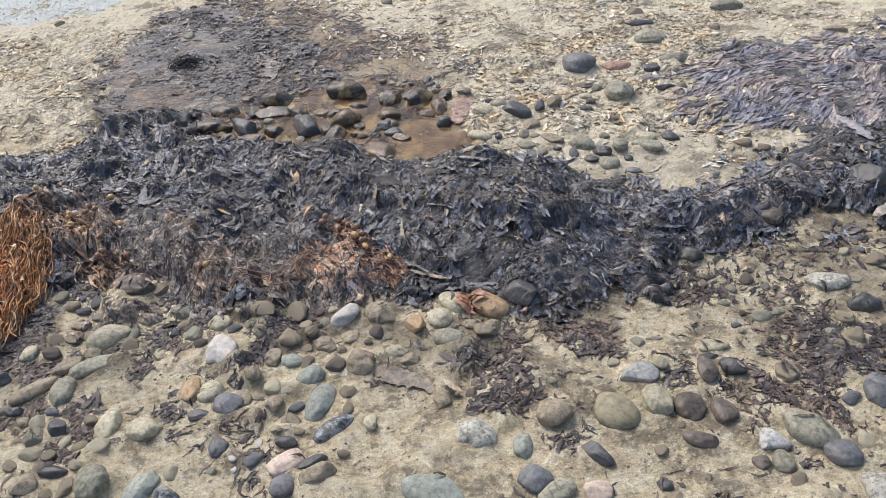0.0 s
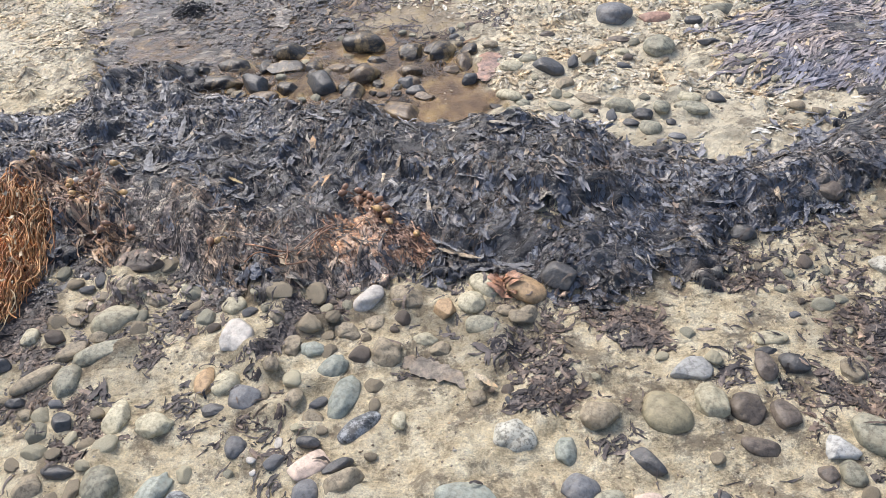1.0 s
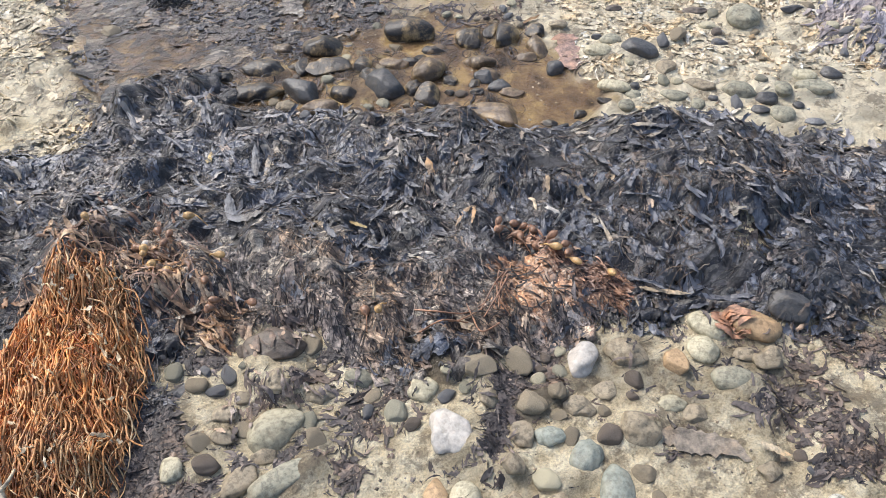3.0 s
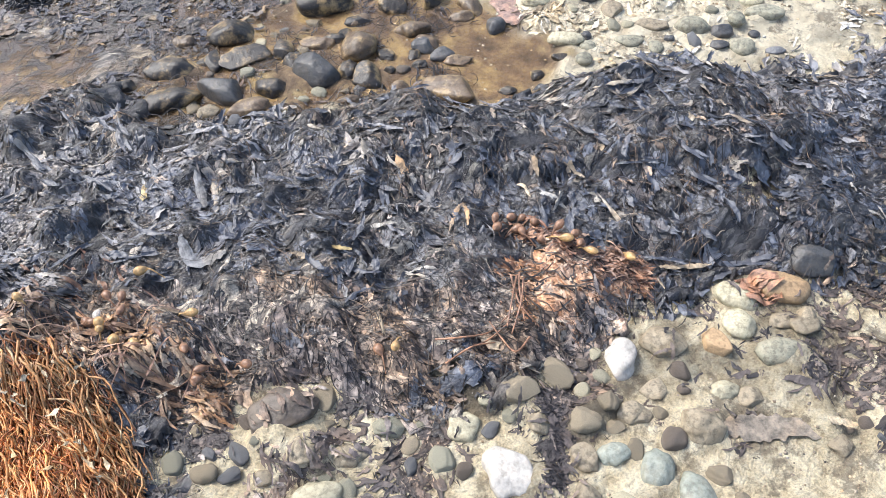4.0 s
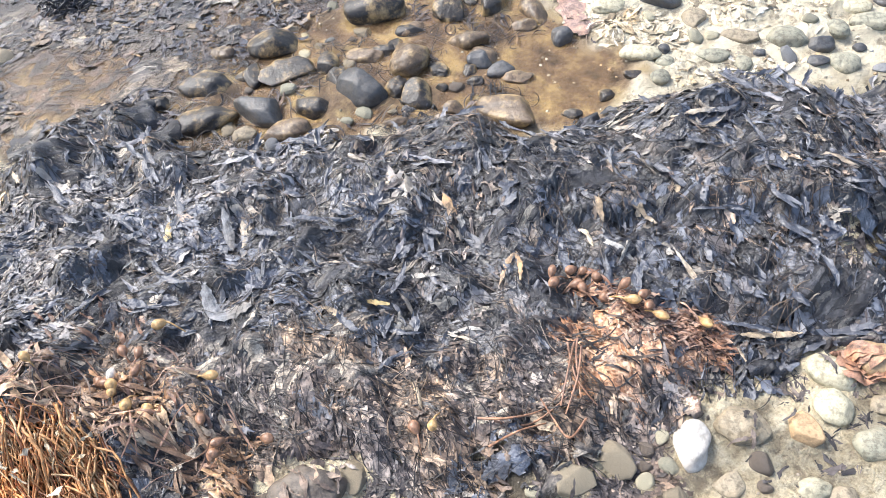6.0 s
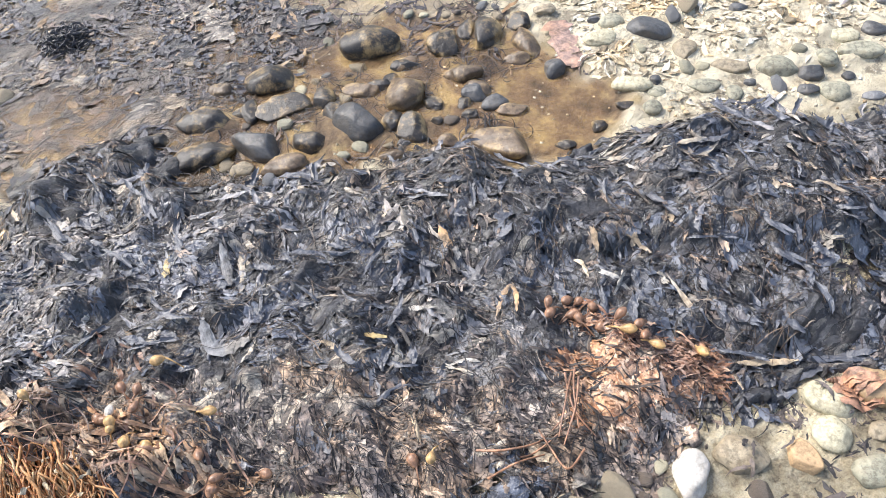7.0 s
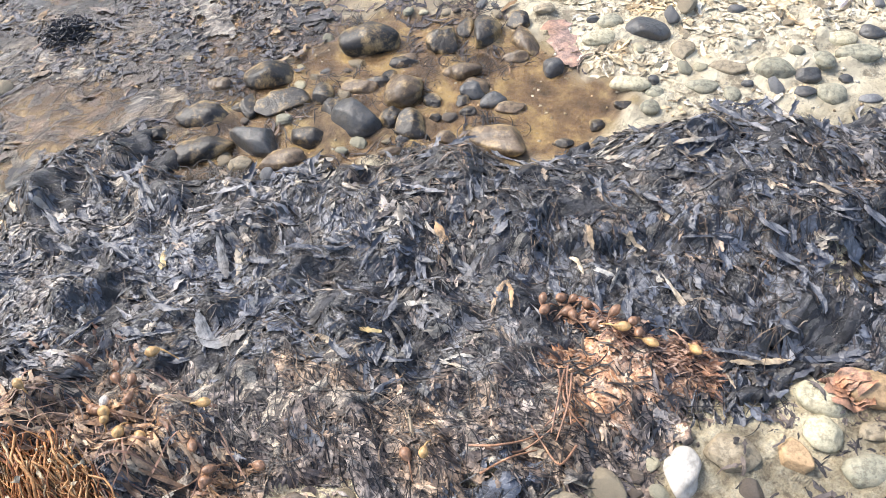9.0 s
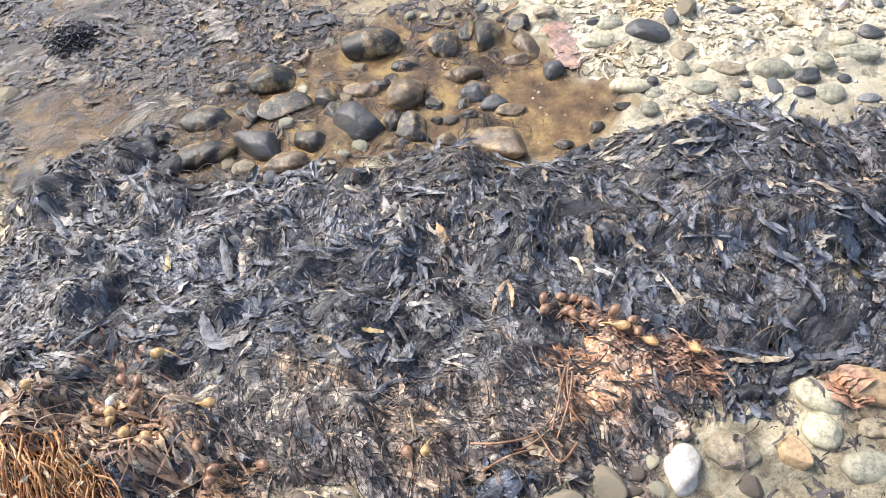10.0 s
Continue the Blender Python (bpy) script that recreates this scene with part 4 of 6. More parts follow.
stone(1.023, 2.216, 0.019, 0.015, 0.012, 147, "D")
stone(0.818, 2.306, 0.018, 0.011, 0.009, 148, "D")
stone(1.014, 2.132, 0.028, 0.014, 0.009, 148, "S")
stone(0.370, 2.371, 0.026, 0.016, 0.014, 148, "X")
stone(0.258, 2.446, 0.078, 0.044, 0.029, 124, "Q")
stone(0.328, 2.528, 0.038, 0.022, 0.018, 148, "Q")
stone(0.167, 2.592, 0.018, 0.015, 0.013, 147, "X")
stone(0.243, 2.572, 0.023, 0.017, 0.014, 148, "X")
stone(0.539, 2.390, 0.023, 0.015, 0.013, 148, "X")
stone(1.253, 1.157, 0.043, 0.033, 0.020, 64, "S")
stone(1.232, 0.989, 0.062, 0.045, 0.028, 90, "C")
stone(1.117, 0.920, 0.043, 0.031, 0.019, 84, "M")
stone(1.588, 1.866, 0.065, 0.047, 0.029, 84, "D")
stone(1.348, 1.200, 0.027, 0.025, 0.016, 129, "B")
stone(1.282, 1.787, 0.038, 0.034, 0.021, 146, "N")
stone(-0.224, 2.974, 0.032, 0.022, 0.018, 160, "X")
stone(-0.215, 2.871, 0.026, 0.018, 0.014, 150, "X")
stone(-0.029, 2.741, 0.030, 0.024, 0.019, 70, "X")
stone(0.194, 2.818, 0.040, 0.024, 0.019, 170, "Q")
stone(0.141, 2.788, 0.030, 0.020, 0.016, 30, "X")
stone(0.299, 2.637, 0.034, 0.026, 0.021, 120, "Q")
stone(0.247, 2.611, 0.022, 0.018, 0.014, 60, "X")
stone(0.028, 2.551, 0.034, 0.020, 0.016, 150, "Q")
stone(0.186, 2.651, 0.030, 0.022, 0.018, 90, "X")
stone(-0.272, 2.686, 0.030, 0.022, 0.018, 160, "B")
stone(0.156, 2.524, 0.030, 0.020, 0.016, 140, "Q")
stone(0.065, 2.788, 0.045, 0.030, 0.024, 150, "Q")

# pebbles half buried between the larger stones
PEBBLES = []
for kind in "BCGCNGBSBB":
    v = stone_shape(1, 0.78, 0.55, 0.1, 1)
    me = bpy.data.meshes.new("pebble")
    me.from_pydata(v.tolist(), [], BALL_F)
    me.polygons.foreach_set("use_smooth", [True] * len(me.polygons))
    me.materials.append(STONES[kind][0])
    PEBBLES.append((me, {"B": "mud-coated tan pebble half buried in sand", "G": "small grey-green pebble on sand", "C": "small cream pebble on sand",
                         "N": "small dark umber pebble on sand", "D": "small charcoal pebble on sand", "S": "small slate-grey pebble on sand"}[kind]))


def pebbles(count, box, low, high, avoid=MOUND):
    x0, x1, y0, y1 = box
    made = 0
    while made < count:
        x, y, r = rng.uniform(x0, x1), rng.uniform(y0, y1), rng.uniform(low, high)
        one = (np.array([x]), np.array([y]))
        if inside(avoid, *one)[0] > -0.01 or inside(POOL, *one)[0] > -0.02 or inside(ORANGE, *one)[0] > 0 or math.hypot(x - 0.26, y - 1.24) < 0.13 or math.hypot(x - 0.28, y - 1.38) < 0.09:
            continue
        if vnoise(*one, 0.2, 12)[0] < 0.3 or any(math.hypot(x - p[0], y - p[1]) < 0.85 * p[3] + 0.8 * r for p in PLACED):
            continue
        me, label = PEBBLES[int(rng.integers(len(PEBBLES)))]
        ob = tagged(new("pebble", me), label, "pebble", "pebbles in the sand")
        ob.scale = (r, r, r)
        ob.location = (x, y, float(height(*one)[0]) + 0.12 * r)
        ob.rotation_euler = (rng.normal(0, 0.2), rng.normal(0, 0.2), rng.uniform(0, 6.28))
        PLACED.append((x, y, r, r * 0.78, 0.0, float(ob.location[2]), 0.55 * r))
        made += 1


pebbles(72, (-0.8, 0.2, 1.2, 1.9), 0.012, 0.036)
pebbles(60, (-0.8, 1.5, 0.85, 1.95), 0.008, 0.028)
pebbles(30, (1.0, 1.75, 1.2, 1.8), 0.01, 0.032)
pebbles(35, (0.5, 1.5, 2.1, 2.7), 0.012, 0.03)
pebbles(32, (-0.35, 0.5, 2.55, 3.0), 0.012, 0.028, [(9, 9), (9, 9.1), (9.1, 9)])
pebbles(25, (-1.6, 2.4, 2.7, 4.4), 0.015, 0.04)


def bank_sand():
    """Sand and mud banked up round the stones that are bedded in it."""
    lift = np.zeros_like(Z)
    for sx, sy, sa, sb, yaw, sz, sc in PLACED:
        i0, i1 = np.searchsorted(gx, [sx - 2 * sa, sx + 2 * sa])
        j0, j1 = np.searchsorted(gy, [sy - 2 * sa, sy + 2 * sa])
        if i1 - i0 < 2 or j1 - j0 < 2:
            continue
        px, py = X[j0:j1, i0:i1] - sx, Y[j0:j1, i0:i1] - sy
        u, w = px * math.cos(yaw) + py * math.sin(yaw), -px * math.sin(yaw) + py * math.cos(yaw)
        r = np.sqrt((u / sa) ** 2 + (w / sb) ** 2)
        ridge = (0.3 + 0.5 * vnoise(X[j0:j1, i0:i1], Y[j0:j1, i0:i1], 0.03, 47)) * sc * 0.45 * np.exp(-((np.maximum(r - 0.9, 0)) / 0.35) ** 2)
        lift[j0:j1, i0:i1] = np.maximum(lift[j0:j1, i0:i1], ridge)
    lift *= 1 - 0.35 * ramp(inside(WET, X, Y), -0.1, 0.0)
    ground.data.vertices.foreach_set("co", np.stack([X, Y, Z + lift], -1).reshape(-1).astype(np.float32))
    ground.data.update()


bank_sand()


def gravel(count, box, low, high, material, label):
    """Loose grit: many tiny faceted grains in one mesh."""
    x0, x1, y0, y1 = box
    x, y = rng.uniform(x0, x1, count), rng.uniform(y0, y1, count)
    r = rng.uniform(low, high, count) ** 1.0
    oct_v = np.array([(1, 0, 0), (-1, 0, 0), (0, 1, 0), (0, -1, 0), (0, 0, 0.7), (0, 0, -0.7)])
    oct_f = np.array([(0, 2, 4), (2, 1, 4), (1, 3, 4), (3, 0, 4), (2, 0, 5), (1, 2, 5), (3, 1, 5), (0, 3, 5)])
    V = oct_v[None] * (r[:, None, None] * rng.uniform(0.6, 1.2, (count, 6, 1)))
    V += np.stack([x, y, height(x, y) + 0.15 * r], -1)[:, None]
    F = (np.arange(count)[:, None, None] * 6 + oct_f[None]).reshape(-1, 3)
    ob = mesh_object("gravel", V.reshape(-1, 3), F, material)
    return tagged(ob, label, "gravel", kind="stuff")


gravel(3000, (-1.1, 1.7, 0.8, 1.9), 0.0012, 0.005, M_GRIT, "dark and tan grit strewn over the sand")
gravel(5000, (-1.7, 2.6, 2.1, 4.6), 0.002, 0.007, M_LITTER, "pale shell grit strewn over dry sand")

# ---- the long heap of black kelp ----
heap = thing("kelp_heap", "long heap of wet black kelp blades washed ashore", "seaweed")


def flow_angle(x, y):
    """The lie of the blades: in sweeps along the heap, hanging forward below the crest."""
    hang = ramp(vnoise(x, y, 0.22, 16), 0.45, 0.62)
    return (1 - hang) * (3.0 * (vnoise(x, y, 0.2, 14) - 0.5) - 0.3) + hang * (-1.5 + 1.6 * (vnoise(x, y, 0.16, 15) - 0.5))


def mat_height(x, y):
    """Surface of the matted weed: folds and torn flakes that follow the flow of the blades."""
    along, across = x + 0.07 * (vnoise(x, y, 0.1, 43) - 0.5) + 0.03 * y, y + 0.07 * (vnoise(x, y, 0.1, 44) - 0.5)
    fold = 1 - np.abs(2 * vnoise(along, across * 1.5, 0.09, 31) - 1)
    fibre = vnoise(along * 0.6, across, 0.011, 32)
    flake = vnoise(along * 0.8, across, 0.026, 33)
    crack = (1 - np.abs(2 * vnoise(along * 0.4, across, 0.035, 40) - 1)) ** 7
    return height(x, y) + 0.012 + 0.009 * fold ** 2 + 0.003 * fibre + 0.006 * ramp(flake, 0.4, 0.55) - 0.022 * crack


def mat_level(x, y):
    """The same surface with its small folds smoothed out, to lay blades on."""
    return height(x, y) + 0.015 * ramp(read(DEPTH, x, y), 0.0, 0.05)


mx, my = np.arange(-2.0, 2.0, 0.005), np.arange(1.45, 3.05, 0.005)
MX, MY = np.meshgrid(mx, my)
d = inside(MOUND, MX, MY)
ragged_edge = 0.14 * (vnoise(MX, MY, 0.1, 34) - 0.5) + 0.08 * (vnoise(MX, MY, 0.03, 35) - 0.5) + 0.05 * (vnoise(MX, MY, 0.012, 36) - 0.5)
keep = (d + ragged_edge > 0.015) & (inside(ORANGE, MX, MY) < 0.02)
for hx, hy, hr in HOLES:
    keep &= np.hypot(MX - hx, MY - hy) + 0.5 * ragged_edge > hr
brown_k = ramp(inside(BROWN, MX, MY) + ragged_edge, -0.03, 0.05)
rot = 0.75 * ramp(vnoise(MX, MY, 0.12, 37), 0.62, 0.8) * ramp(vnoise(MX, MY, 0.03, 38), 0.3, 0.6)
keep &= ~((brown_k > 0.5) & (vnoise(MX, MY, 0.05, 39) < 0.4) & (inside(RED, MX, MY) < -0.01))
red_k = ramp(inside(RED, MX, MY) + ragged_edge, -0.01, 0.04)
ids = np.arange(MX.size).reshape(MX.shape)
cells = np.stack([ids[:-1, :-1], ids[:-1, 1:], ids[1:, 1:], ids[1:, :-1]], -1).reshape(-1, 4)
cells = cells[keep.reshape(-1)[cells].all(1)]
used = np.unique(cells)
renum = np.zeros(MX.size, int)
renum[used] = np.arange(len(used))
ux, uy = MX.reshape(-1)[used], MY.reshape(-1)[used]
uv = np.stack([uy + 0.06 * vnoise(ux, uy, 0.12, 45), ux + 0.06 * vnoise(ux, uy, 0.12, 46)], 1)
# the rim is tucked under
rim = ramp(d.reshape(-1)[used] + ragged_edge.reshape(-1)[used], 0.012, 0.04)
uz = height(ux, uy) - 0.004 + (mat_height(ux, uy) - height(ux, uy) + 0.004) * rim
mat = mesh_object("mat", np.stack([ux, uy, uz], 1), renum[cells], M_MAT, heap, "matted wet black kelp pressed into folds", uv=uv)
tint = np.maximum(brown_k, rot).reshape(-1)[used]
layer = mat.data.color_attributes.new("mat_kind", "FLOAT_COLOR", "POINT")
layer.data.foreach_set("color", np.stack([tint, red_k.reshape(-1)[used], tint, np.ones_like(tint)], -1).reshape(-1))



def film(name, region, level, holes, seed, tint, label, swell=0.35):
    """A thin torn sheet of matted weed over part of the shore."""
    x0, x1, y0, y1 = bounds(region, 0.15)
    fx, fy = np.meshgrid(np.arange(x0, x1, 0.006), np.arange(y0, y1, 0.006))
    rag = 0.25 * (vnoise(fx, fy, 0.15, seed) - 0.5) + 0.1 * (vnoise(fx, fy, 0.04, seed + 1) - 0.5)
    on = (inside(region, fx, fy) + rag > 0) & (inside(PUDDLE, fx, fy) < 0.03 * (vnoise(fx, fy, 0.03, seed) - 0.2)) & (0.6 * vnoise(fx, fy, 0.07, seed + 2) + 0.4 * vnoise(fx, fy, 0.022, seed + 3) > holes)
    nums = np.arange(fx.size).reshape(fx.shape)
    quad = np.stack([nums[:-1, :-1], nums[:-1, 1:], nums[1:, 1:], nums[1:, :-1]], -1).reshape(-1, 4)
    quad = quad[on.reshape(-1)[quad].all(1)]
    has = np.unique(quad)
    again = np.zeros(fx.size, int)
    again[has] = np.arange(len(has))
    qx, qy = fx.reshape(-1)[has], fy.reshape(-1)[has]
    fuv = np.stack([qy + 0.06 * vnoise(qx, qy, 0.12, 45), qx + 0.06 * vnoise(qx, qy, 0.12, 46)], 1)
    qz = height(qx, qy) + level + swell * (mat_height(qx, qy) - height(qx, qy) - 0.011)
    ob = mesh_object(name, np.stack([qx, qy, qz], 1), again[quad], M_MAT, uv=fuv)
    tones = np.full(len(has), tint) * ramp(vnoise(qx, qy, 0.1, seed + 4), 0.2, 0.8)
    data = ob.data.color_attributes.new("mat_kind", "FLOAT_COLOR", "POINT")
    data.data.foreach_set("color", np.stack([tones, 0 * tones, tones, 1 + 0 * tones], -1).reshape(-1))
    return tagged(ob, label, "seaweed", kind="stuff")


film("weed_film", FLAT, 0.007, 0.42, 51, 0.5, "thin torn film of wet dark weed in the hollow", 0.18)
film("weed_film", GREY, 0.006, 0.5, 61, 0.6, "thin torn mat of grey weed drying on sand")

NEAR = (-1.5, 1.9, 1.45, 3.0)  # the stretch of the heap that is passed
x, y = scatter(2900, MOUND, NEAR, 0.0)
deep = read(DEPTH, x, y) > 0.03
x, y = x[deep], y[deep]
v, f, uv = sheets(x, y, (0.035, 0.09), (0.018, 0.05), (0.0, 0.006), 0.05, rows=8, heading=flow_angle(x, y), spread=1.4, ruffle=0.0016, ragged=0.6, curl=0.06, ground=mat_level)
tagged(mesh_object("broad_sheet_mass", v, f, M_KELP, heap, "broad wet kelp sheets plastered flat", uv=uv), kind="stuff")
x, y = scatter(5200, MOUND, NEAR, 0.04)
v, f, uv = sheets(x, y, (0.014, 0.05), (0.007, 0.027), (0.001, 0.009), 0.14, heading=flow_angle(x, y), spread=1.4, ruffle=0.002, ragged=0.7, curl=0.25, ground=mat_level)
tagged(mesh_object("sheet_mass", v, f, M_KELP, heap, "crumpled wet black kelp sheets tinted blue for sky sheen", uv=uv), kind="stuff")
x, y = scatter(2200, MOUND, NEAR, 0.05)
v, f, uv = blades(x, y, (0.02, 0.06), (0.002, 0.007), (0.003, 0.012), 0.2, 1.1, rows=6, heading=flow_angle(x, y), spread=1.0, ragged=0.6, arching=0.08, ruffle=0.002, ground=mat_level)
tagged(mesh_object("blade_mass", v, f, M_KELP, heap, uv=uv), kind="stuff")
x, y = scatter(10500, MOUND, NEAR, 0.05)
v, f, uv = blades(x, y, (0.02, 0.09), (0.0007, 0.002), (0.006, 0.013), 0.15, 1.2, rows=7, ruffle=0.0, arching=0.05, heading=flow_angle(x, y), spread=1.2, ground=mat_level)
tagged(mesh_object("strand_mass", v, f, M_STRAND, heap, "thin dark kelp stems", uv=uv), kind="stuff")
x, y = scatter(200, MOUND, NEAR, 0.03, (0.18, 0.5, 0.75))
v, f, uv = sheets(x, y, (0.02, 0.06), (0.005, 0.015), (0.007, 0.016), 0.25, heading=flow_angle(x, y), spread=0.8, ruffle=0.002, ground=mat_level)
tagged(mesh_object("pale_blade_mass", v, f, M_PALE, heap, "bleached grey-beige kelp blades", uv=uv), kind="stuff")

# lighter blades that stand in for the sheen on the west crest
SHEEN = [(-1.2, 2.75), (-0.62, 2.72), (-0.3, 2.6), (0.0, 2.45), (0.05, 2.27), (-0.3, 2.28), (-0.55, 2.3), (-0.75, 2.32), (-1.2, 2.4)]
x, y = scatter(1700, SHEEN, bounds(SHEEN), 0.12, (0.11, 0.3, 0.75))
v, f, uv = sheets(x, y, (0.02, 0.06), (0.006, 0.02), (0.003, 0.01), 0.13, heading=flow_angle(x, y), spread=1.4, ruffle=0.0022, ragged=0.7, ground=mat_level)
tagged(mesh_object("silver_blade_mass", v, f, M_SHEEN, heap, "grey kelp sheets with sky sheen put into their colour", uv=uv), kind="stuff")

# the same lightened kelp over the east end
EAST = [(0.72, 2.22), (1.0, 2.0), (1.3, 2.0), (1.64, 2.2), (1.7, 1.85), (1.2, 1.72), (0.8, 1.75)]
x, y = scatter(1000, EAST, bounds(EAST), 0.12, (0.11, 0.25, 0.7))
v, f, uv = sheets(x, y, (0.02, 0.07), (0.006, 0.022), (0.003, 0.009), 0.12, heading=flow_angle(x, y), spread=1.5, ruffle=0.002, ragged=0.7, ground=mat_level)
tagged(mesh_object("ashen_blade_mass", v, f, M_SHEEN, heap, "ash-grey kelp sheets", uv=uv), kind="stuff")
x, y = scatter(800, MOUND, NEAR, 0.02, (0.16, 0.5, 0.75))
v, f, uv = sheets(x, y, (0.01, 0.035), (0.003, 0.012), (0.004, 0.013), 0.2, heading=flow_angle(x, y), spread=0.9, ruffle=0.002, ragged=0.7, ground=mat_level)
tagged(mesh_object("rotting_weed", v, f, M_BROWN, heap, "tan and pinkish-brown rotting weed scraps", uv=uv), kind="stuff")
GAP = [(-1.0, 2.67), (-0.9, 2.76), (-0.78, 2.78), (-0.74, 2.68), (-0.78, 2.52), (-0.9, 2.53)]
x, y = scatter(330, GAP, bounds(GAP), 0.08)
v, f, uv = sheets(x, y, (0.015, 0.06), (0.006, 0.024), (0.002, 0.01), 0.12, heading=0.4, spread=1.5, ruffle=0.002, ragged=0.7)
tagged(mesh_object("faded_weed", v, f, M_DRIFT, heap, "faded pinkish-white weed sheets", uv=uv), kind="stuff")

# single blades on the top of the heap
BLADES = []
for k in range(14):
    v, f, uv = sheets(np.zeros(1), np.zeros(1), (0.035, 0.085), (0.008, 0.024), (0, 0.001), 0.1, rows=9, heading=0.0, spread=0.1, ragged=0.5, curl=0.3, ruffle=0.002, ground=lambda p, q: 0 * p)
    me = bpy.data.meshes.new("blade")
    me.from_pydata(v.tolist(), [], f.tolist())
    me.uv_layers.new(name="along").data.foreach_set("uv", uv[f.reshape(-1)].reshape(-1))
    me.polygons.foreach_set("use_smooth", [True] * len(me.polygons))
    me.materials.append(M_KELP if k < 12 else M_SHEEN)
    BLADES.append(me)
x, y = scatter(290, MOUND, (-0.72, 1.1, 1.75, 2.75), 0.0)
for px, py in zip(x, y):
    ob = new("blade", BLADES[int(rng.integers(len(BLADES)))])
    ob.parent = heap
    ob.location = (px, py, float(mat_height(np.array([px]), np.array([py]))[0]) + rng.uniform(0.003, 0.008))
    ob.rotation_euler = (rng.normal(0, 0.12), rng.normal(0, 0.1), float(flow_angle(px, py)) + rng.normal(0, 0.6))

# brown and purple weed on the near slope of the heap
x, y = scatter(2700, BROWN, bounds(BROWN), 0.07)
v, f, uv = sheets(x, y, (0.015, 0.055), (0.005, 0.02), (0.0, 0.007), 0.12, heading=-1.3, spread=0.9, ragged=0.7, curl=0.2, ruffle=0.002, ground=mat_level)
brown = tagged(mesh_object("brown_weed", v, f, M_BROWN, uv=uv), "matted brown and purplish weed scraps on the heap", "seaweed", kind="stuff")
x, y = scatter(1500, BROWN, bounds(BROWN), 0.06)
v, f, uv = blades(x, y, (0.03, 0.1), (0.0008, 0.0024), (0.003, 0.012), 0.2, 1.2, rows=8, heading=-1.2, spread=1.3, ruffle=0, arching=0.04, ground=mat_level)
tagged(mesh_object("stem_tangle", v, f, M_STRAND, uv=uv), "tangle of thin dark stems lying over brown weed", "seaweed", kind="stuff")

# orange-red weed
x, y = scatter(650, RIDGE, bounds(RIDGE), 0.025)
v, f, uv = blades(x, y, (0.01, 0.035), (0.001, 0.005), (0.004, 0.02), 0.3, 0.9, heading=-0.7, spread=0.9, ragged=0.5, ruffle=0.0008, arching=0.1, ground=mat_level)
tagged(mesh_object("red_fibres", v, f, M_REDBROWN, uv=uv), "red-brown weed fibres in a ridge on the black heap", "seaweed", kind="stuff")
x, y = scatter(210, RIDGE, bounds(RIDGE), 0.025)
v, f, uv = sheets(x, y, (0.01, 0.03), (0.003, 0.01), (0.003, 0.016), 0.3, heading=-0.7, spread=0.8, ragged=0.6, ruffle=0.002, ground=mat_level)
tagged(mesh_object("red_weed", v, f, M_RED, uv=uv), "clump of orange-red weed lying on black kelp", "seaweed", kind="stuff")
x, y = scatter(420, RED, bounds(RED), 0.04, (0.05, 0.1, 0.5))
v, f, uv = sheets(x, y, (0.02, 0.05), (0.008, 0.024), (0.0, 0.005), 0.06, heading=-1.2, spread=0.6, ragged=0.6, ruffle=0.0025, curl=0.15, ground=mat_level)
tagged(mesh_object("peach_weed", v, f, M_PEACH, uv=uv), "matted peach-pink weed sheets below a row of floats", "seaweed", kind="stuff")
x, y = scatter(700, RED, bounds(RED), 0.04)
v, f, uv = blades(x, y, (0.01, 0.035), (0.0008, 0.004), (0.0, 0.005), 0.15, 0.8, rows=6, ruffle=0.001, ragged=0.7, arching=0.03, heading=-1.2 + 1.4 * (vnoise(x, y, 0.06, 17) - 0.5), spread=0.5, ground=mat_level)
tagged(mesh_object("peach_fibres", v, f, M_PEACH, uv=uv), "fine peach-pink weed fibres combed flat over the heap", "seaweed", kind="stuff")
x, y = scatter(80, RED, bounds(RED), 0.02)
v, f, uv = blades(x, y, (0.02, 0.08), (0.001, 0.006), (0.003, 0.012), 0.2, 1.2, rows=8, ruffle=0, arching=0.05, heading=-0.8, spread=1.0, ground=mat_level)
tagged(mesh_object("peach_strands", v, f, M_STRAND, uv=uv), "thin dark stems across peach-pink weed", "seaweed", kind="stuff")
x, y = scatter(1500, REDLEFT, bounds(REDLEFT), 0.03)
v, f, uv = blades(x, y, (0.03, 0.1), (0.004, 0.016), (0.015, 0.06), 0.5, 0.8, heading=-1.5, spread=0.7)
tagged(mesh_object("red_brown_weed", v, f, M_REDBROWN, uv=uv), "heap of red-brown rockweed with small floats", "seaweed", kind="stuff")

HANG = [(-0.76, 2.38), (-0.6, 2.28), (-0.52, 2.12), (-0.5, 1.98), (-0.6, 1.98), (-0.7, 2.1)]
AMBER = [(-0.84, 2.3), (-0.76, 2.27), (-0.68, 2.22), (-0.62, 2.17), (-0.56, 2.09), (-0.51, 1.99), (-0.54, 1.92), (-0.61, 1.97), (-0.68, 2.08), (-0.73, 2.13)]
x, y = scatter(260, AMBER, bounds(AMBER), 0.04)
v, f, uv = sheets(x, y, (0.015, 0.055), (0.004, 0.014), (0.002, 0.016), 0.25, rows=7, heading=-1.0, spread=0.8, ragged=0.6, ruffle=0.002, bend=0.9, ground=mat_level)
tagged(mesh_object("amber_blades", v, f, M_AMBER, uv=uv), "amber and tan kelp blades curling beside the holdfast", "seaweed", kind="stuff")
x, y = scatter(30, AMBER, bounds(AMBER), 0.02)
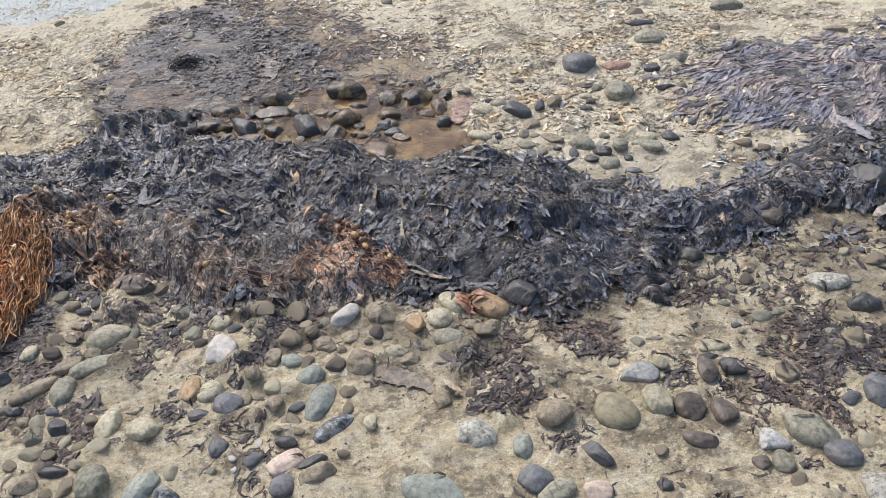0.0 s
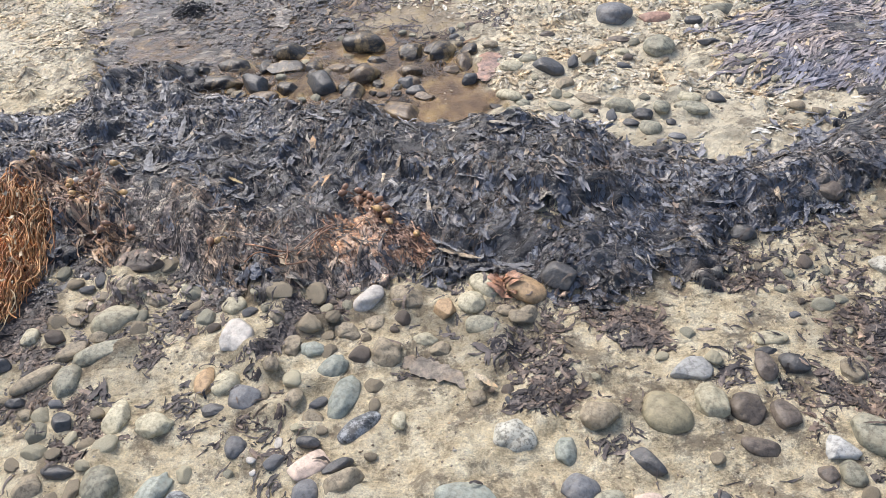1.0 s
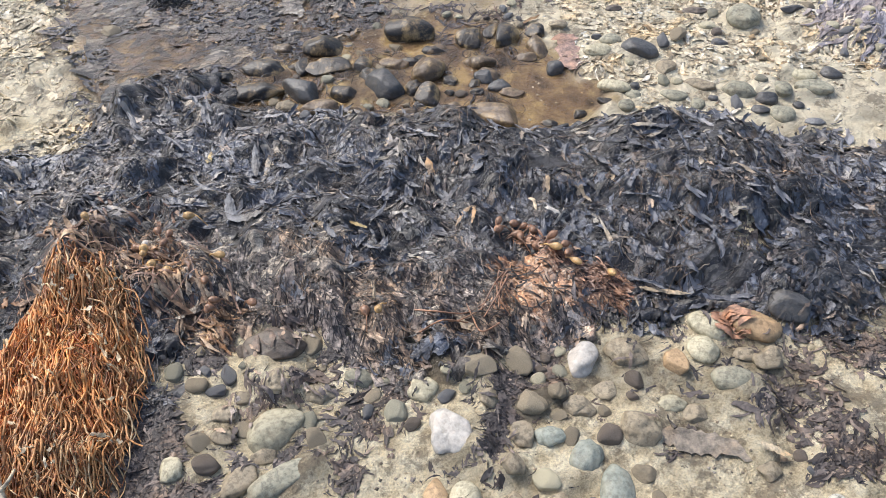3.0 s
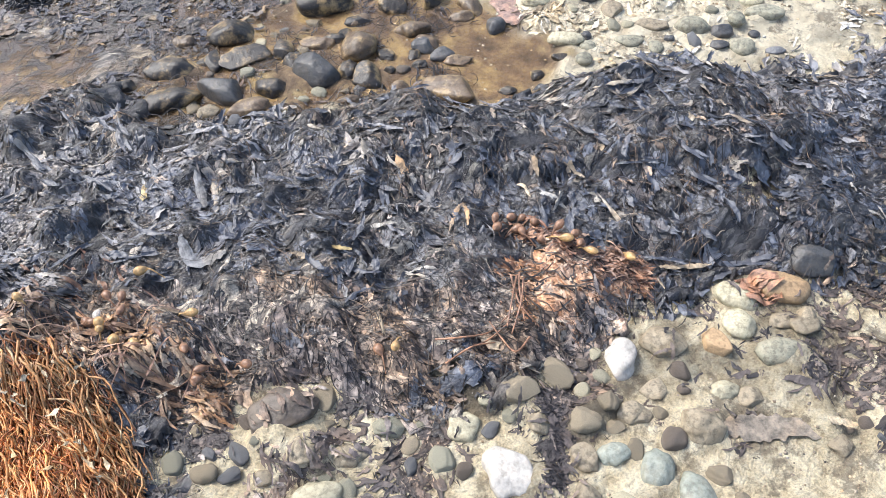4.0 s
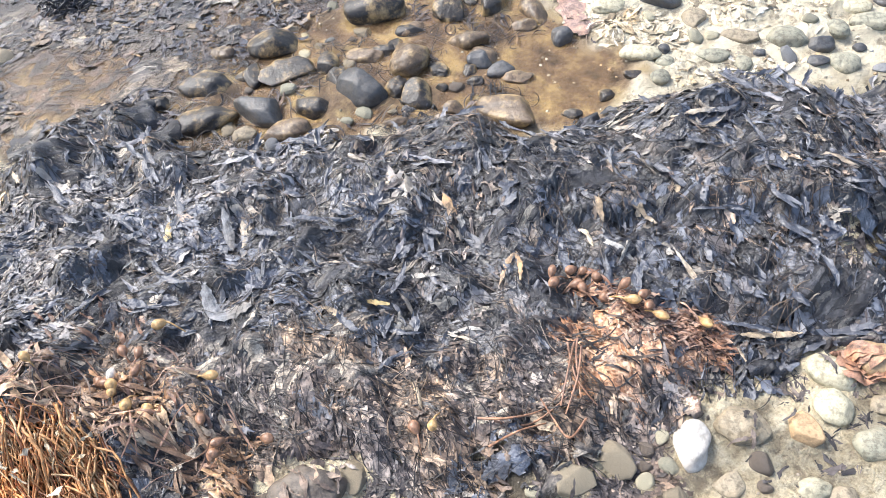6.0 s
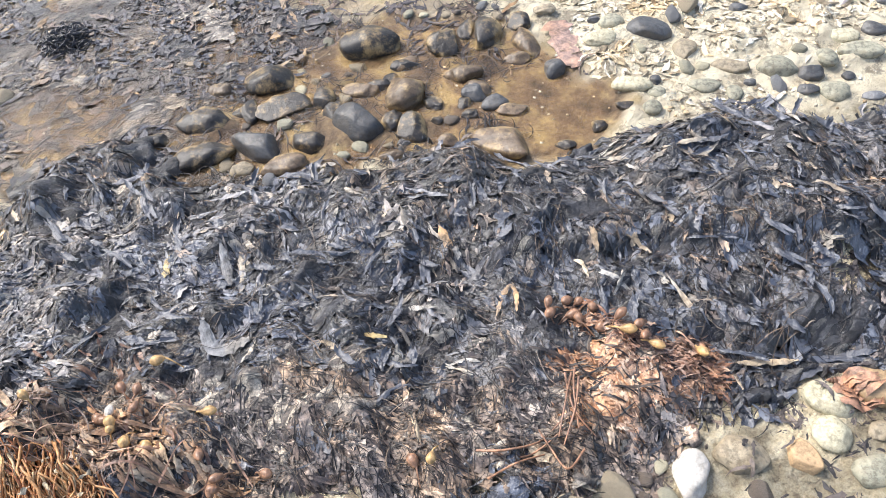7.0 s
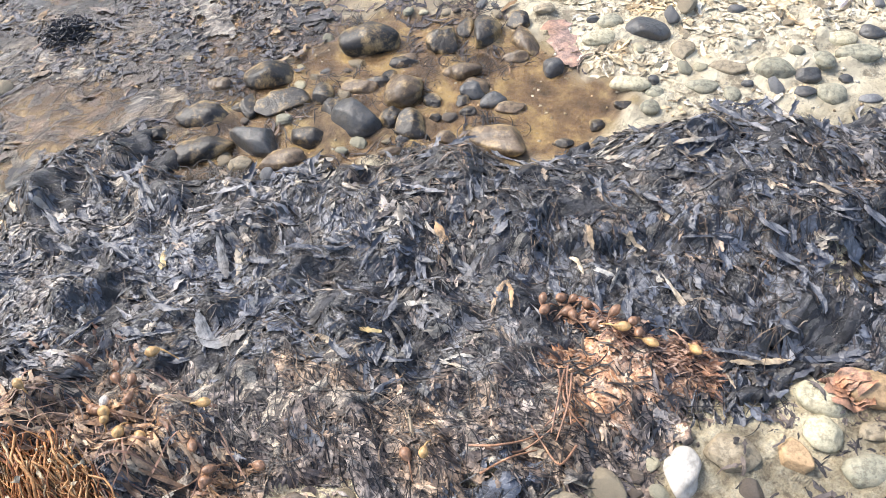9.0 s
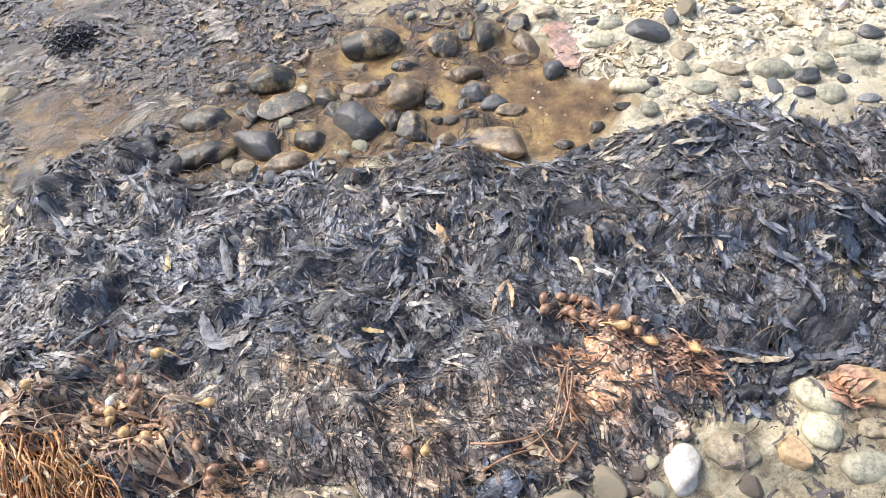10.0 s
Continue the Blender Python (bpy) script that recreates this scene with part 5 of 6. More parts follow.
v, f, uv = blades(x, y, (0.04, 0.09), (0.006, 0.012), (0.006, 0.018), 0.25, 0.9, rows=10, heading=-0.95, spread=0.8, ragged=0.3, arching=0.06, ruffle=0.0015, ground=mat_level)
tagged(mesh_object("amber_straps", v, f, M_AMBER, uv=uv), "smooth amber kelp straps trailing down the heap", "seaweed", kind="stuff")
x, y = scatter(50, AMBER, bounds(AMBER), 0.04)
v, f, uv = blades(x, y, (0.04, 0.12), (0.0016, 0.004), (0.006, 0.028), 0.2, 1.2, rows=10, heading=-0.6, spread=1.4, ruffle=0, arching=0.08, ground=mat_level)
tagged(mesh_object("amber_stems", v, f, M_REDBROWN, uv=uv), "thin reddish kelp stems curling among amber blades", "seaweed", kind="stuff")
x, y = scatter(150, HANG, bounds(HANG), 0.05)
v, f, uv = blades(x, y, (0.015, 0.05), (0.003, 0.01), (0.0, 0.012), 0.2, 0.8, heading=-1.3, spread=0.7, ragged=0.5, ground=mat_level)
tagged(mesh_object("rockweed", v, f, M_REDBROWN, uv=uv), "reddish-brown rockweed hanging over black kelp", "seaweed", kind="stuff")

# sodden weed lying flat in the wet hollow
x, y = scatter(2300, FLAT, bounds(FLAT), 0.12, (0.1, 0.2, 0.6))
dry = inside(PUDDLE, x, y) < 0.0
x, y = x[dry], y[dry]
v, f, uv = sheets(x, y, (0.008, 0.06), (0.002, 0.02), (0.003, 0.014), 0.1, heading=0.2, spread=3.1, ruffle=0.0012, ragged=0.85, curl=0.1, bend=1.3)
tagged(mesh_object("slick_weed", v, f, M_SLICK, uv=uv), "slick black weed scraps, tinted blue for sky sheen, plastered over the wet hollow", "seaweed", kind="stuff")
x, y = scatter(900, FLAT, bounds(FLAT), 0.12)
v, f, uv = blades(x, y, (0.05, 0.16), (0.001, 0.0035), (0.003, 0.011), 0.08, 1.2, rows=9, ruffle=0.0, arching=0.02, heading=0.2, spread=0.9)
tagged(mesh_object("sodden_stems", v, f, M_STRAND, uv=uv), "thin dark stems trailing through the wet hollow", "seaweed", kind="stuff")
x, y = scatter(420, FLAT, bounds(FLAT), 0.12)
v, f, uv = sheets(x, y, (0.03, 0.11), (0.01, 0.04), (0.0, 0.003), 0.02, heading=0.2, spread=1.5, ruffle=0.0008, ragged=0.8, curl=0.0)
tagged(mesh_object("sodden_weed", v, f, M_FILM, uv=uv), "sodden dark blades lying flat in shallow water", "seaweed", kind="stuff")
x, y = scatter(420, WET, bounds(WET), 0.02, (0.12, 0.45, 0.8))
v, f, uv = sheets(x, y, (0.02, 0.08), (0.002, 0.012), (0.001, 0.009), 0.1, heading=0.0, spread=1.5, ragged=0.7, ruffle=0.001, bend=1.2)
tagged(mesh_object("pool_weed", v, f, M_FILM, uv=uv), "torn dark weed scraps lying among pool stones", "seaweed", kind="stuff")

BED = [(-0.45, 2.95), (-0.1, 3.05), (0.25, 3.0), (0.5, 2.9), (0.4, 2.65), (0.3, 2.42), (0.0, 2.5), (-0.35, 2.65)]
x, y = scatter(900, BED, bounds(BED), 0.05, (0.1, 0.3, 0.6))
v, f, uv = blades(x, y, (0.015, 0.08), (0.0008, 0.003), (0.003, 0.012), 0.15, 1.6, rows=8, ruffle=0.0, arching=0.06, heading=0.4, spread=1.6)
tagged(mesh_object("pool_wisps", v, f, M_STRAND, uv=uv), "wisps of dark weed caught between pool stones", "seaweed", kind="stuff")
FILM = [(-0.5, 3.6), (-0.45, 4.2), (-0.1, 4.2), (0.15, 3.7), (0.5, 3.4), (0.62, 2.95), (0.3, 2.95), (0.0, 3.05), (-0.3, 3.2)]
x, y = scatter(2000, FILM, bounds(FILM), 0.12, (0.12, 0.2, 0.65))
v, f, uv = sheets(x, y, (0.015, 0.07), (0.004, 0.02), (0.0, 0.003), 0.04, heading=0.0, spread=1.5, ragged=0.8, curl=0.1, ruffle=0.001)
tagged(mesh_object("brown_film", v, f, M_FILM, uv=uv), "brown weed scraps drying on sand beyond the pool", "seaweed", kind="stuff")

# dry grey weed and scattered scraps
x, y = scatter(2600, GREY, bounds(GREY), 0.14, (0.2, 0.1, 0.5))
v, f, uv = sheets(x, y, (0.04, 0.13), (0.005, 0.018), (0.001, 0.008), 0.06, heading=0.5 + 1.6 * (vnoise(x, y, 0.2, 18) - 0.5), spread=0.5, ragged=0.6, curl=0.1, ruffle=0.0015)
tagged(mesh_object("grey_weed", v, f, M_GREY, uv=uv), "mat of dry grey weed blades over pale sand", "seaweed", kind="stuff")
x, y = scatter(1500, SPARSE, bounds(SPARSE), 0.12, (0.13, 0.35, 0.75))
v, f, uv = sheets(x, y, (0.01, 0.055), (0.003, 0.018), (0.0, 0.003), 0.1, heading=0.0, spread=3.1, ragged=0.75, curl=0.2, ruffle=0.0015, rows=5, bend=0.9)
tagged(mesh_object("scattered_weed", v, f, M_SCRAP, uv=uv), "torn black weed scraps scattered over the sand", "seaweed", kind="stuff")
x, y = scatter(3200, None, (-1.0, 1.6, 0.85, 1.9), 0.0, (0.13, 0.5, 0.8))
v, f, uv = sheets(x, y, (0.006, 0.04), (0.003, 0.014), (0.0, 0.003), 0.1, heading=0.0, spread=3.1, ragged=0.75, curl=0.2, ruffle=0.0015, rows=5, bend=0.9)
tagged(mesh_object("weed_scraps", v, f, M_SCRAP, uv=uv), "brown weed scraps strewn between the cobbles", "seaweed", kind="stuff")
MIRE = [(1.0, 1.62), (1.2, 1.68), (1.5, 1.72), (1.75, 1.75), (1.75, 1.3), (1.5, 1.1), (1.25, 1.2), (1.0, 1.3)]
x, y = scatter(420, MIRE, bounds(MIRE), 0.1, (0.12, 0.4, 0.75))
v, f, uv = sheets(x, y, (0.006, 0.035), (0.003, 0.014), (0.0, 0.005), 0.12, heading=0.0, spread=3.1, ragged=0.75, curl=0.2, ruffle=0.0015, rows=5, bend=0.9)
tagged(mesh_object("mire_scraps", v, f, M_SCRAP, uv=uv), "brown-black weed scraps trodden into wet mud", "seaweed", kind="stuff")
FOOT = [(-0.75, 1.85), (-0.6, 1.98), (-0.4, 1.95), (-0.28, 1.78), (0.0, 1.75), (0.12, 1.7), (0.05, 1.58), (-0.15, 1.55), (-0.3, 1.35), (-0.55, 1.3), (-0.75, 1.5)]
x, y = scatter(3400, FOOT, bounds(FOOT), 0.08, (0.11, 0.3, 0.7))
v, f, uv = sheets(x, y, (0.01, 0.055), (0.003, 0.018), (0.0, 0.003), 0.1, heading=0.0, spread=3.1, ragged=0.75, curl=0.2, ruffle=0.0015, rows=5, bend=0.9)
tagged(mesh_object("foot_scraps", v, f, M_SCRAP, uv=uv), "rotting brown weed scraps at the foot of the heap", "seaweed", kind="stuff")


def over_stones(x, y):
    """The ground with the stones that lie on it."""
    z = height(x, y)
    for sx, sy, sa, sb, yaw, sz, sc in PLACED:
        u, w = (x - sx) * math.cos(yaw) + (y - sy) * math.sin(yaw), -(x - sx) * math.sin(yaw) + (y - sy) * math.cos(yaw)
        q = (u / sa) ** 2 + (w / sb) ** 2
        z = np.where(q < 1, np.maximum(z, sz + sc * np.sqrt(np.maximum(1 - q, 0)) + 0.001), z)
    return z


x, y = scatter(420, None, (-0.9, 1.4, 0.9, 1.85), 0.0, (0.14, 0.35, 0.75), clear=False)
off = (np.hypot(x + 0.18, y - 1.565) > 0.08) & (np.hypot(x - 0.113, y - 1.634) > 0.07)  # the two white stones are clean
x, y = x[off], y[off]
v, f, uv = blades(x, y, (0.012, 0.05), (0.002, 0.009), (0.001, 0.003), 0.06, 1.0, rows=8, ragged=0.7, arching=0.01, ruffle=0.001, ground=over_stones)
tagged(mesh_object("stray_scraps", v, f, M_SCRAP, uv=uv), "stray weed scraps lying over stones and sand", "seaweed", kind="stuff")
x, y = scatter(110, None, (-0.62, -0.3, 1.7, 2.0), 0.0, None, clear=False)
v, f, uv = blades(x, y, (0.02, 0.06), (0.003, 0.012), (0.0, 0.002), 0.06, 1.0, rows=9, ragged=0.7, heading=-1.4, spread=0.8, arching=0.01, ruffle=0.001, ground=over_stones)
tagged(mesh_object("draped_weed", v, f, M_BROWN, uv=uv), "brown weed draped over a half-buried boulder", "seaweed", kind="stuff")
LITTER = [(0.55, 2.3), (0.6, 2.7), (0.5, 3.0), (0.2, 3.2), (0.0, 3.5), (-0.4, 3.9), (-0.6, 4.6), (2.6, 4.2), (2.6, 2.3), (1.6, 2.25), (1.3, 2.05), (0.9, 2.2)]
x, y = scatter(6500, LITTER, bounds(LITTER), 0.08, (0.14, 0.3, 0.75))
v, f, uv = blades(x, y, (0.012, 0.055), (0.004, 0.016), (0.0, 0.005), 0.14, 0.9, ragged=0.75, arching=0.06, ruffle=0.002)
tagged(mesh_object("bleached_litter", v, f, M_LITTER, uv=uv), "bleached cream weed litter strewn over pale sand", "seaweed", kind="stuff")
DRIFT = [(0.62, 2.42), (0.6, 2.75), (0.75, 3.05), (1.3, 3.3), (1.9, 3.2), (1.5, 2.75), (1.3, 2.45), (1.1, 2.35)]
x, y = scatter(1300, DRIFT, bounds(DRIFT), 0.08, (0.16, 0.2, 0.6))
v, f, uv = sheets(x, y, (0.015, 0.06), (0.006, 0.026), (0.0, 0.004), 0.08, heading=0.0, spread=3.1, ragged=0.75, curl=0.1, ruffle=0.002, bend=0.8)
tagged(mesh_object("bleached_drift", v, f, M_DRIFT, uv=uv), "curled cream weed flakes drying on pale sand", "seaweed", kind="stuff")
LITTER_WEST = [(-2.2, 2.85), (-1.2, 2.78), (-0.76, 2.72), (-0.78, 3.0), (-0.83, 3.5), (-0.6, 4.1), (-0.6, 4.6), (-2.2, 4.6)]
x, y = scatter(1500, LITTER_WEST, bounds(LITTER_WEST), 0.06, (0.16, 0.25, 0.7))
v, f, uv = blades(x, y, (0.012, 0.06), (0.003, 0.012), (0.0, 0.004), 0.08, 1.0, ragged=0.85, arching=0.03, ruffle=0.002)
tagged(mesh_object("bleached_litter", v, f, M_WEST, uv=uv), "bleached straw-coloured weed lying over pale sand", "seaweed", kind="stuff")
x, y = scatter(650, LITTER_WEST, (-1.6, -0.75, 2.7, 3.9), 0.06, (0.3, 0.3, 0.6))
v, f, uv = sheets(x, y, (0.02, 0.1), (0.006, 0.03), (0.0, 0.003), 0.04, heading=0.35, spread=3.1, rows=8, ragged=0.8, curl=0.1, ruffle=0.002, bend=0.8)
tagged(mesh_object("bleached_sheets", v, f, M_DRIFT, uv=uv), "broad torn straw-coloured weed sheets flat on sand", "seaweed", kind="stuff")

# ---- orange holdfast ----
holdfast = thing("kelp_holdfast", "bright orange kelp holdfast with branching root strands", "seaweed")


def root_strands(count, lift, radius, length, sway=0.36, fork=0.0):
    """Strands that fan out and down from the crown of the holdfast."""
    x, y = scatter(int(count * 1.5), ORANGE, bounds(ORANGE), 0.01, clear=False)
    k, n = len(x), 10
    ln = rng.uniform(*length, k)
    head = np.arctan2(y - 2.42, x + 0.8) + rng.normal(0, 0.2, k) + fork * rng.choice([-1, 1], k)
    up = rng.uniform(*lift, k)
    px, py, out = x - 0.5 * ln * np.cos(head), y - 0.5 * ln * np.sin(head), []
    p1, p2 = rng.uniform(0, 6.28, k), rng.uniform(0, 6.28, k)
    for i in range(n):
        s = i / (n - 1)
        h = head + sway * np.sin(p1 + 5 * s) + 0.8 * sway * np.sin(p2 + 12 * s)
        px, py = px + ln / n * np.cos(h), py + ln / n * np.sin(h)
        out.append(np.stack([px, py, height(px, py) + up + 0.005 * np.sin(p2 + 7 * s) - 0.014 * s], 1))
    paths = np.stack(out, 1)
    stay = (inside(ORANGE, paths[:, 0, 0], paths[:, 0, 1]) > -0.01) & (inside(ORANGE, px, py) > -0.012 - 0.03 * rng.random(k) ** 3)
    paths = paths[stay][:count]
    r = rng.uniform(*radius, len(paths))[:, None] * np.linspace(1.0, 0.6, n)[None]
    return tubes(paths, r, 5)


v, f = root_strands(1700, (0.0, 0.04), (0.0012, 0.0024), (0.07, 0.19))
tagged(mesh_object("strand_mass", v, f, M_ORANGE, holdfast), kind="stuff")
v, f = root_strands(1500, (0.01, 0.046), (0.0009, 0.0017), (0.02, 0.06), 0.3, 0.55)
tagged(mesh_object("twig_mass", v, f, M_ORANGE, holdfast), kind="stuff")
v, f = root_strands(60, (0.038, 0.05), (0.0019, 0.0028), (0.1, 0.2))
one = 10 * 5
for k in range(len(v) // one):
    mesh_object("strand", v[k * one:(k + 1) * one], f[:9 * 5], M_ORANGE, holdfast)
x, y = scatter(190, CROWN, bounds(CROWN), 0.03, clear=False)
v, f, uv = blades(x, y, (0.03, 0.1), (0.001, 0.003), (0.008, 0.04), 0.2, 1.6, rows=9, heading=0.3, spread=1.6, ruffle=0, arching=0.08)
tagged(mesh_object("crown_tangle", v, f, M_REDBROWN, holdfast, "dark red-brown tangle of stems", uv=uv), kind="stuff")
x, y = scatter(220, CROWN, bounds(CROWN), 0.03, clear=False)
v, f, uv = sheets(x, y, (0.015, 0.05), (0.004, 0.014), (0.008, 0.035), 0.3, heading=-1.2, spread=1.2, ragged=0.6, ruffle=0.002)
tagged(mesh_object("crown_weed", v, f, M_AMBER, holdfast, "torn amber blades", uv=uv), kind="stuff")


def branch(points, radius, material, parent, name="stem", sides=7):
    """One smooth bent stem through a few places."""
    pts = [Vector(p) for p in points]
    out = []
    for i in range(len(pts) - 1):
        a, b, c, d = pts[max(i - 1, 0)], pts[i], pts[i + 1], pts[min(i + 2, len(pts) - 1)]
        for j in range(6):
            t = j / 6
            out.append(0.5 * ((2 * b) + (c - a) * t + (2 * a - 5 * b + 4 * c - d) * t * t + (3 * b - a - 3 * c + d) * t ** 3))
    out.append(pts[-1])
    path = np.array([tuple(p) for p in out])[None]
    r = radius * np.linspace(1.0, 0.6, path.shape[1])[None]
    v, f = tubes(path, r, sides)
    return mesh_object(name, v, f, material, parent)


def top(x, y, lift):
    one = (np.array([x]), np.array([y]))
    base = mat_height(*one) - 0.022 if inside(MOUND, *one)[0] > 0.03 and inside(ORANGE, *one)[0] < 0 else height(*one)
    return (x, y, float(base[0]) + lift)


x, y = scatter(60, ORANGE, bounds(ORANGE), -0.02, clear=False)
v, f, uv = blades(x, y, (0.008, 0.03), (0.003, 0.009), (0.045, 0.058), 0.4, 0.8, ragged=0.6)
tagged(mesh_object("fleck_mass", v, f, M_BONE, holdfast, "cream flecks of dried weed", uv=uv), kind="stuff")
stipe = thing("bleached_stipe", "cream bleached stipe with short branches lying on orange strands", "seaweed")
branch([top(-0.955, 1.80, 0.06), top(-0.95, 1.74, 0.066), top(-0.945, 1.68, 0.06), top(-0.93, 1.61, 0.05)], 0.009, M_BONE, stipe)
branch([top(-0.952, 1.76, 0.066), top(-0.98, 1.75, 0.066), top(-1.01, 1.74, 0.055)], 0.004, M_BONE, stipe, "twig")
branch([top(-0.948, 1.70, 0.064), top(-0.965, 1.69, 0.06), top(-0.985, 1.66, 0.055)], 0.004, M_BONE, stipe, "twig")
branch([top(-0.94, 1.66, 0.062), top(-0.925, 1.67, 0.06), top(-0.915, 1.69, 0.055)], 0.004, M_BONE, stipe, "twig")


# ---- kelp floats: a pear-shaped bladder on a thin stem ----
def pear(length, radius):
    rings, sides = 12, 12
    V, F = [], []
    for i in range(rings + 1):
        s = i / rings
        r = radius * (math.sin(math.pi * s) ** 0.6) * (0.6 + 0.42 * s) if 0 < i < rings else 0.0006
        for j in range(sides):
            q = 2 * math.pi * j / sides
            V.append((length * (s - 0.5), r * math.cos(q), r * math.sin(q)))
    for i in range(rings):
        for j in range(sides):
            F.append((i * sides + j, i * sides + (j + 1) % sides, (i + 1) * sides + (j + 1) % sides, (i + 1) * sides + j))
    return V, F


FLOAT_LABEL = ["amber-brown kelp float bladder on a thin stem", "yellow-orange kelp float bladder on a thin stem", "white bleached kelp float bladder on a thin stem"]


def kelp_float(x, y, tone):
    ln = rng.uniform(0.02, 0.032)
    base = thing("kelp_float", FLOAT_LABEL[tone], "kelp float", "kelp floats", at=top(x, y, 0.046))
    yaw = rng.uniform(0, 6.28)
    base.rotation_euler = (0, rng.uniform(-0.5, 0.2), yaw)
    v, f = pear(ln, rng.uniform(0.0088, 0.012))
    mesh_object("bladder", v, f, M_FLOAT[tone], base)
    q = rng.uniform(-0.02, 0.02)
    branch([(-0.42 * ln, 0, 0), (-0.7 * ln, 0.3 * q, -0.003), (-1.3 * ln, q, -0.022)], 0.002, M_FLOAT[tone] if tone < 2 else M_STRAND, base, "stem", 5)


kelp_float(-0.767, 2.235, 1)
kelp_float(-0.676, 2.167, 0)
kelp_float(-0.669, 2.143, 1)
kelp_float(-0.638, 2.223, 0)
kelp_float(-0.615, 2.208, 0)
kelp_float(-0.565, 2.233, 1)
kelp_float(-0.667, 2.184, 2)
kelp_float(-0.624, 2.162, 0)
kelp_float(-0.519, 2.100, 1)
kelp_float(-0.628, 2.091, 1)
kelp_float(-0.656, 2.112, 1)
kelp_float(-0.556, 2.028, 0)
kelp_float(-0.558, 1.975, 0)
kelp_float(-0.476, 1.955, 0)
kelp_float(-0.238, 1.840, 1)
kelp_float(-0.263, 1.857, 0)
kelp_float(0.114, 1.990, 0)
kelp_float(0.131, 1.980, 0)
kelp_float(0.143, 1.952, 0)
kelp_float(0.078, 1.997, 0)
kelp_float(0.072, 1.979, 0)
kelp_float(0.111, 1.949, 0)
kelp_float(0.135, 1.915, 0)
kelp_float(0.164, 1.905, 0)
kelp_float(0.159, 1.874, 1)
kelp_float(0.186, 1.830, 1)
kelp_float(0.249, 1.787, 1)
kelp_float(0.183, 1.874, 0)
kelp_float(0.109, 1.964, 0)
kelp_float(0.181, 1.855, 0)
kelp_float(-0.686, 2.180, 0)
kelp_float(-0.667, 2.151, 1)
kelp_float(-0.630, 2.088, 0)
kelp_float(-0.563, 1.978, 0)
kelp_float(-0.546, 1.988, 0)
kelp_float(-1.098, 2.343, 0)
kelp_float(-1.047, 2.299, 0)
kelp_float(-1.048, 2.210, 0)
kelp_float(-1.020, 2.345, 0)
kelp_float(-1.095, 2.241, 0)
kelp_float(-1.058, 2.156, 0)
kelp_float(-1.009, 2.072, 0)
kelp_float(-1.058, 2.066, 0)
kelp_float(-1.014, 2.240, 0)


# ---- single pieces of weed lying on the heap ----
def ribbon(name, points, width, material, label, ends=(0.25, 0.15), category="kelp blade", lift=0.031, parent=None, fold=0.25):
    """A bent leathery strip laid through a few places, with a fold along its middle."""
    pts = [Vector(top(px, py, lift)) for px, py in points]
    line = []
    for i in range(len(pts) - 1):
        a, b, c, d = pts[max(i - 1, 0)], pts[i], pts[i + 1], pts[min(i + 2, len(pts) - 1)]
        for j in range(8):
            t = j / 8
            line.append(0.5 * ((2 * b) + (c - a) * t + (2 * a - 5 * b + 4 * c - d) * t * t + (3 * b - a - 3 * c + d) * t ** 3))
    line.append(pts[-1])
    V, F, U = [], [], []
    for i, p in enumerate(line):
        s = i / (len(line) - 1)
        t = (line[min(i + 1, len(line) - 1)] - line[max(i - 1, 0)]).normalized()
        side = t.cross(Vector((0, 0, 1))).normalized()
        w = 0.5 * width * min(1.0, ends[0] + 3 * s, ends[1] + 3 * (1 - s)) * (0.55 + 0.6 * rng.random())
        for k in (-2, -1, 0, 1, 2):
            V.append(tuple(p + side * w * k / 2 + Vector((0, 0, -fold * w * abs(k) / 2 + 0.0015 * math.sin(3 * i + k)))))
            U.append((k * w / 2, s * 0.2))
        if i:
            F += [((i - 1) * 5 + k, (i - 1) * 5 + k + 1, i * 5 + k + 1, i * 5 + k) for k in range(4)]
    ob = mesh_object(name, V, F, material, parent, uv=np.array(U))
    return tagged(ob, label, category) if not parent else tagged(ob, label)


M_STRAW = weed_material("straw_blade", [(0.0, (0.5, 0.36, 0.15)), (1.0, (0.58, 0.44, 0.2))], 0.45)
M_ASH = weed_material("ash_blade", [(0.0, (0.15, 0.15, 0.15)), (1.0, (0.22, 0.217, 0.205))], 0.45)
M_TAN = weed_material("tan_blade", [(0.0, (0.4, 0.27, 0.15)), (1.0, (0.48, 0.35, 0.22))], 0.5)
M_COAL = weed_material("coal_blade", [(0.0, (0.015, 0.016, 0.02)), (1.0, (0.03, 0.03, 0.036))], 0.25)
M_TORN = weed_material("torn_leaf", [(0.0, (0.22, 0.18, 0.13)), (1.0, (0.26, 0.215, 0.155))], 0.6)
M_PINK = weed_material("pink_sheet", [(0.0, (0.3, 0.19, 0.14)), (1.0, (0.36, 0.24, 0.18))], 0.4)

ribbon("kelp_pod", [(-0.288, 2.132), (-0.255, 2.105), (-0.227, 2.096), (-0.198, 2.083)], 0.012, M_STRAW, "narrow straw-yellow kelp pod lying on black weed", (0.1, 0.4))
forked = thing("forked_stem", "forked tan kelp stem standing out of black weed", "seaweed")
ribbon("prong", [(0.042, 2.068), (0.015, 2.048), (-0.013, 2.023)], 0.01, M_TAN, "", lift=0.04, parent=forked)
ribbon("prong", [(0.044, 2.068), (0.035, 2.035), (0.018, 2.004)], 0.01, M_TAN, "", lift=0.038, parent=forked)
ribbon("long_blade", [(0.292, 1.939), (0.288, 1.87), (0.297, 1.79), (0.275, 1.706)], 0.012, M_PALE, "long bleached grey kelp blade trailing down the heap", (0.1, 0.2))
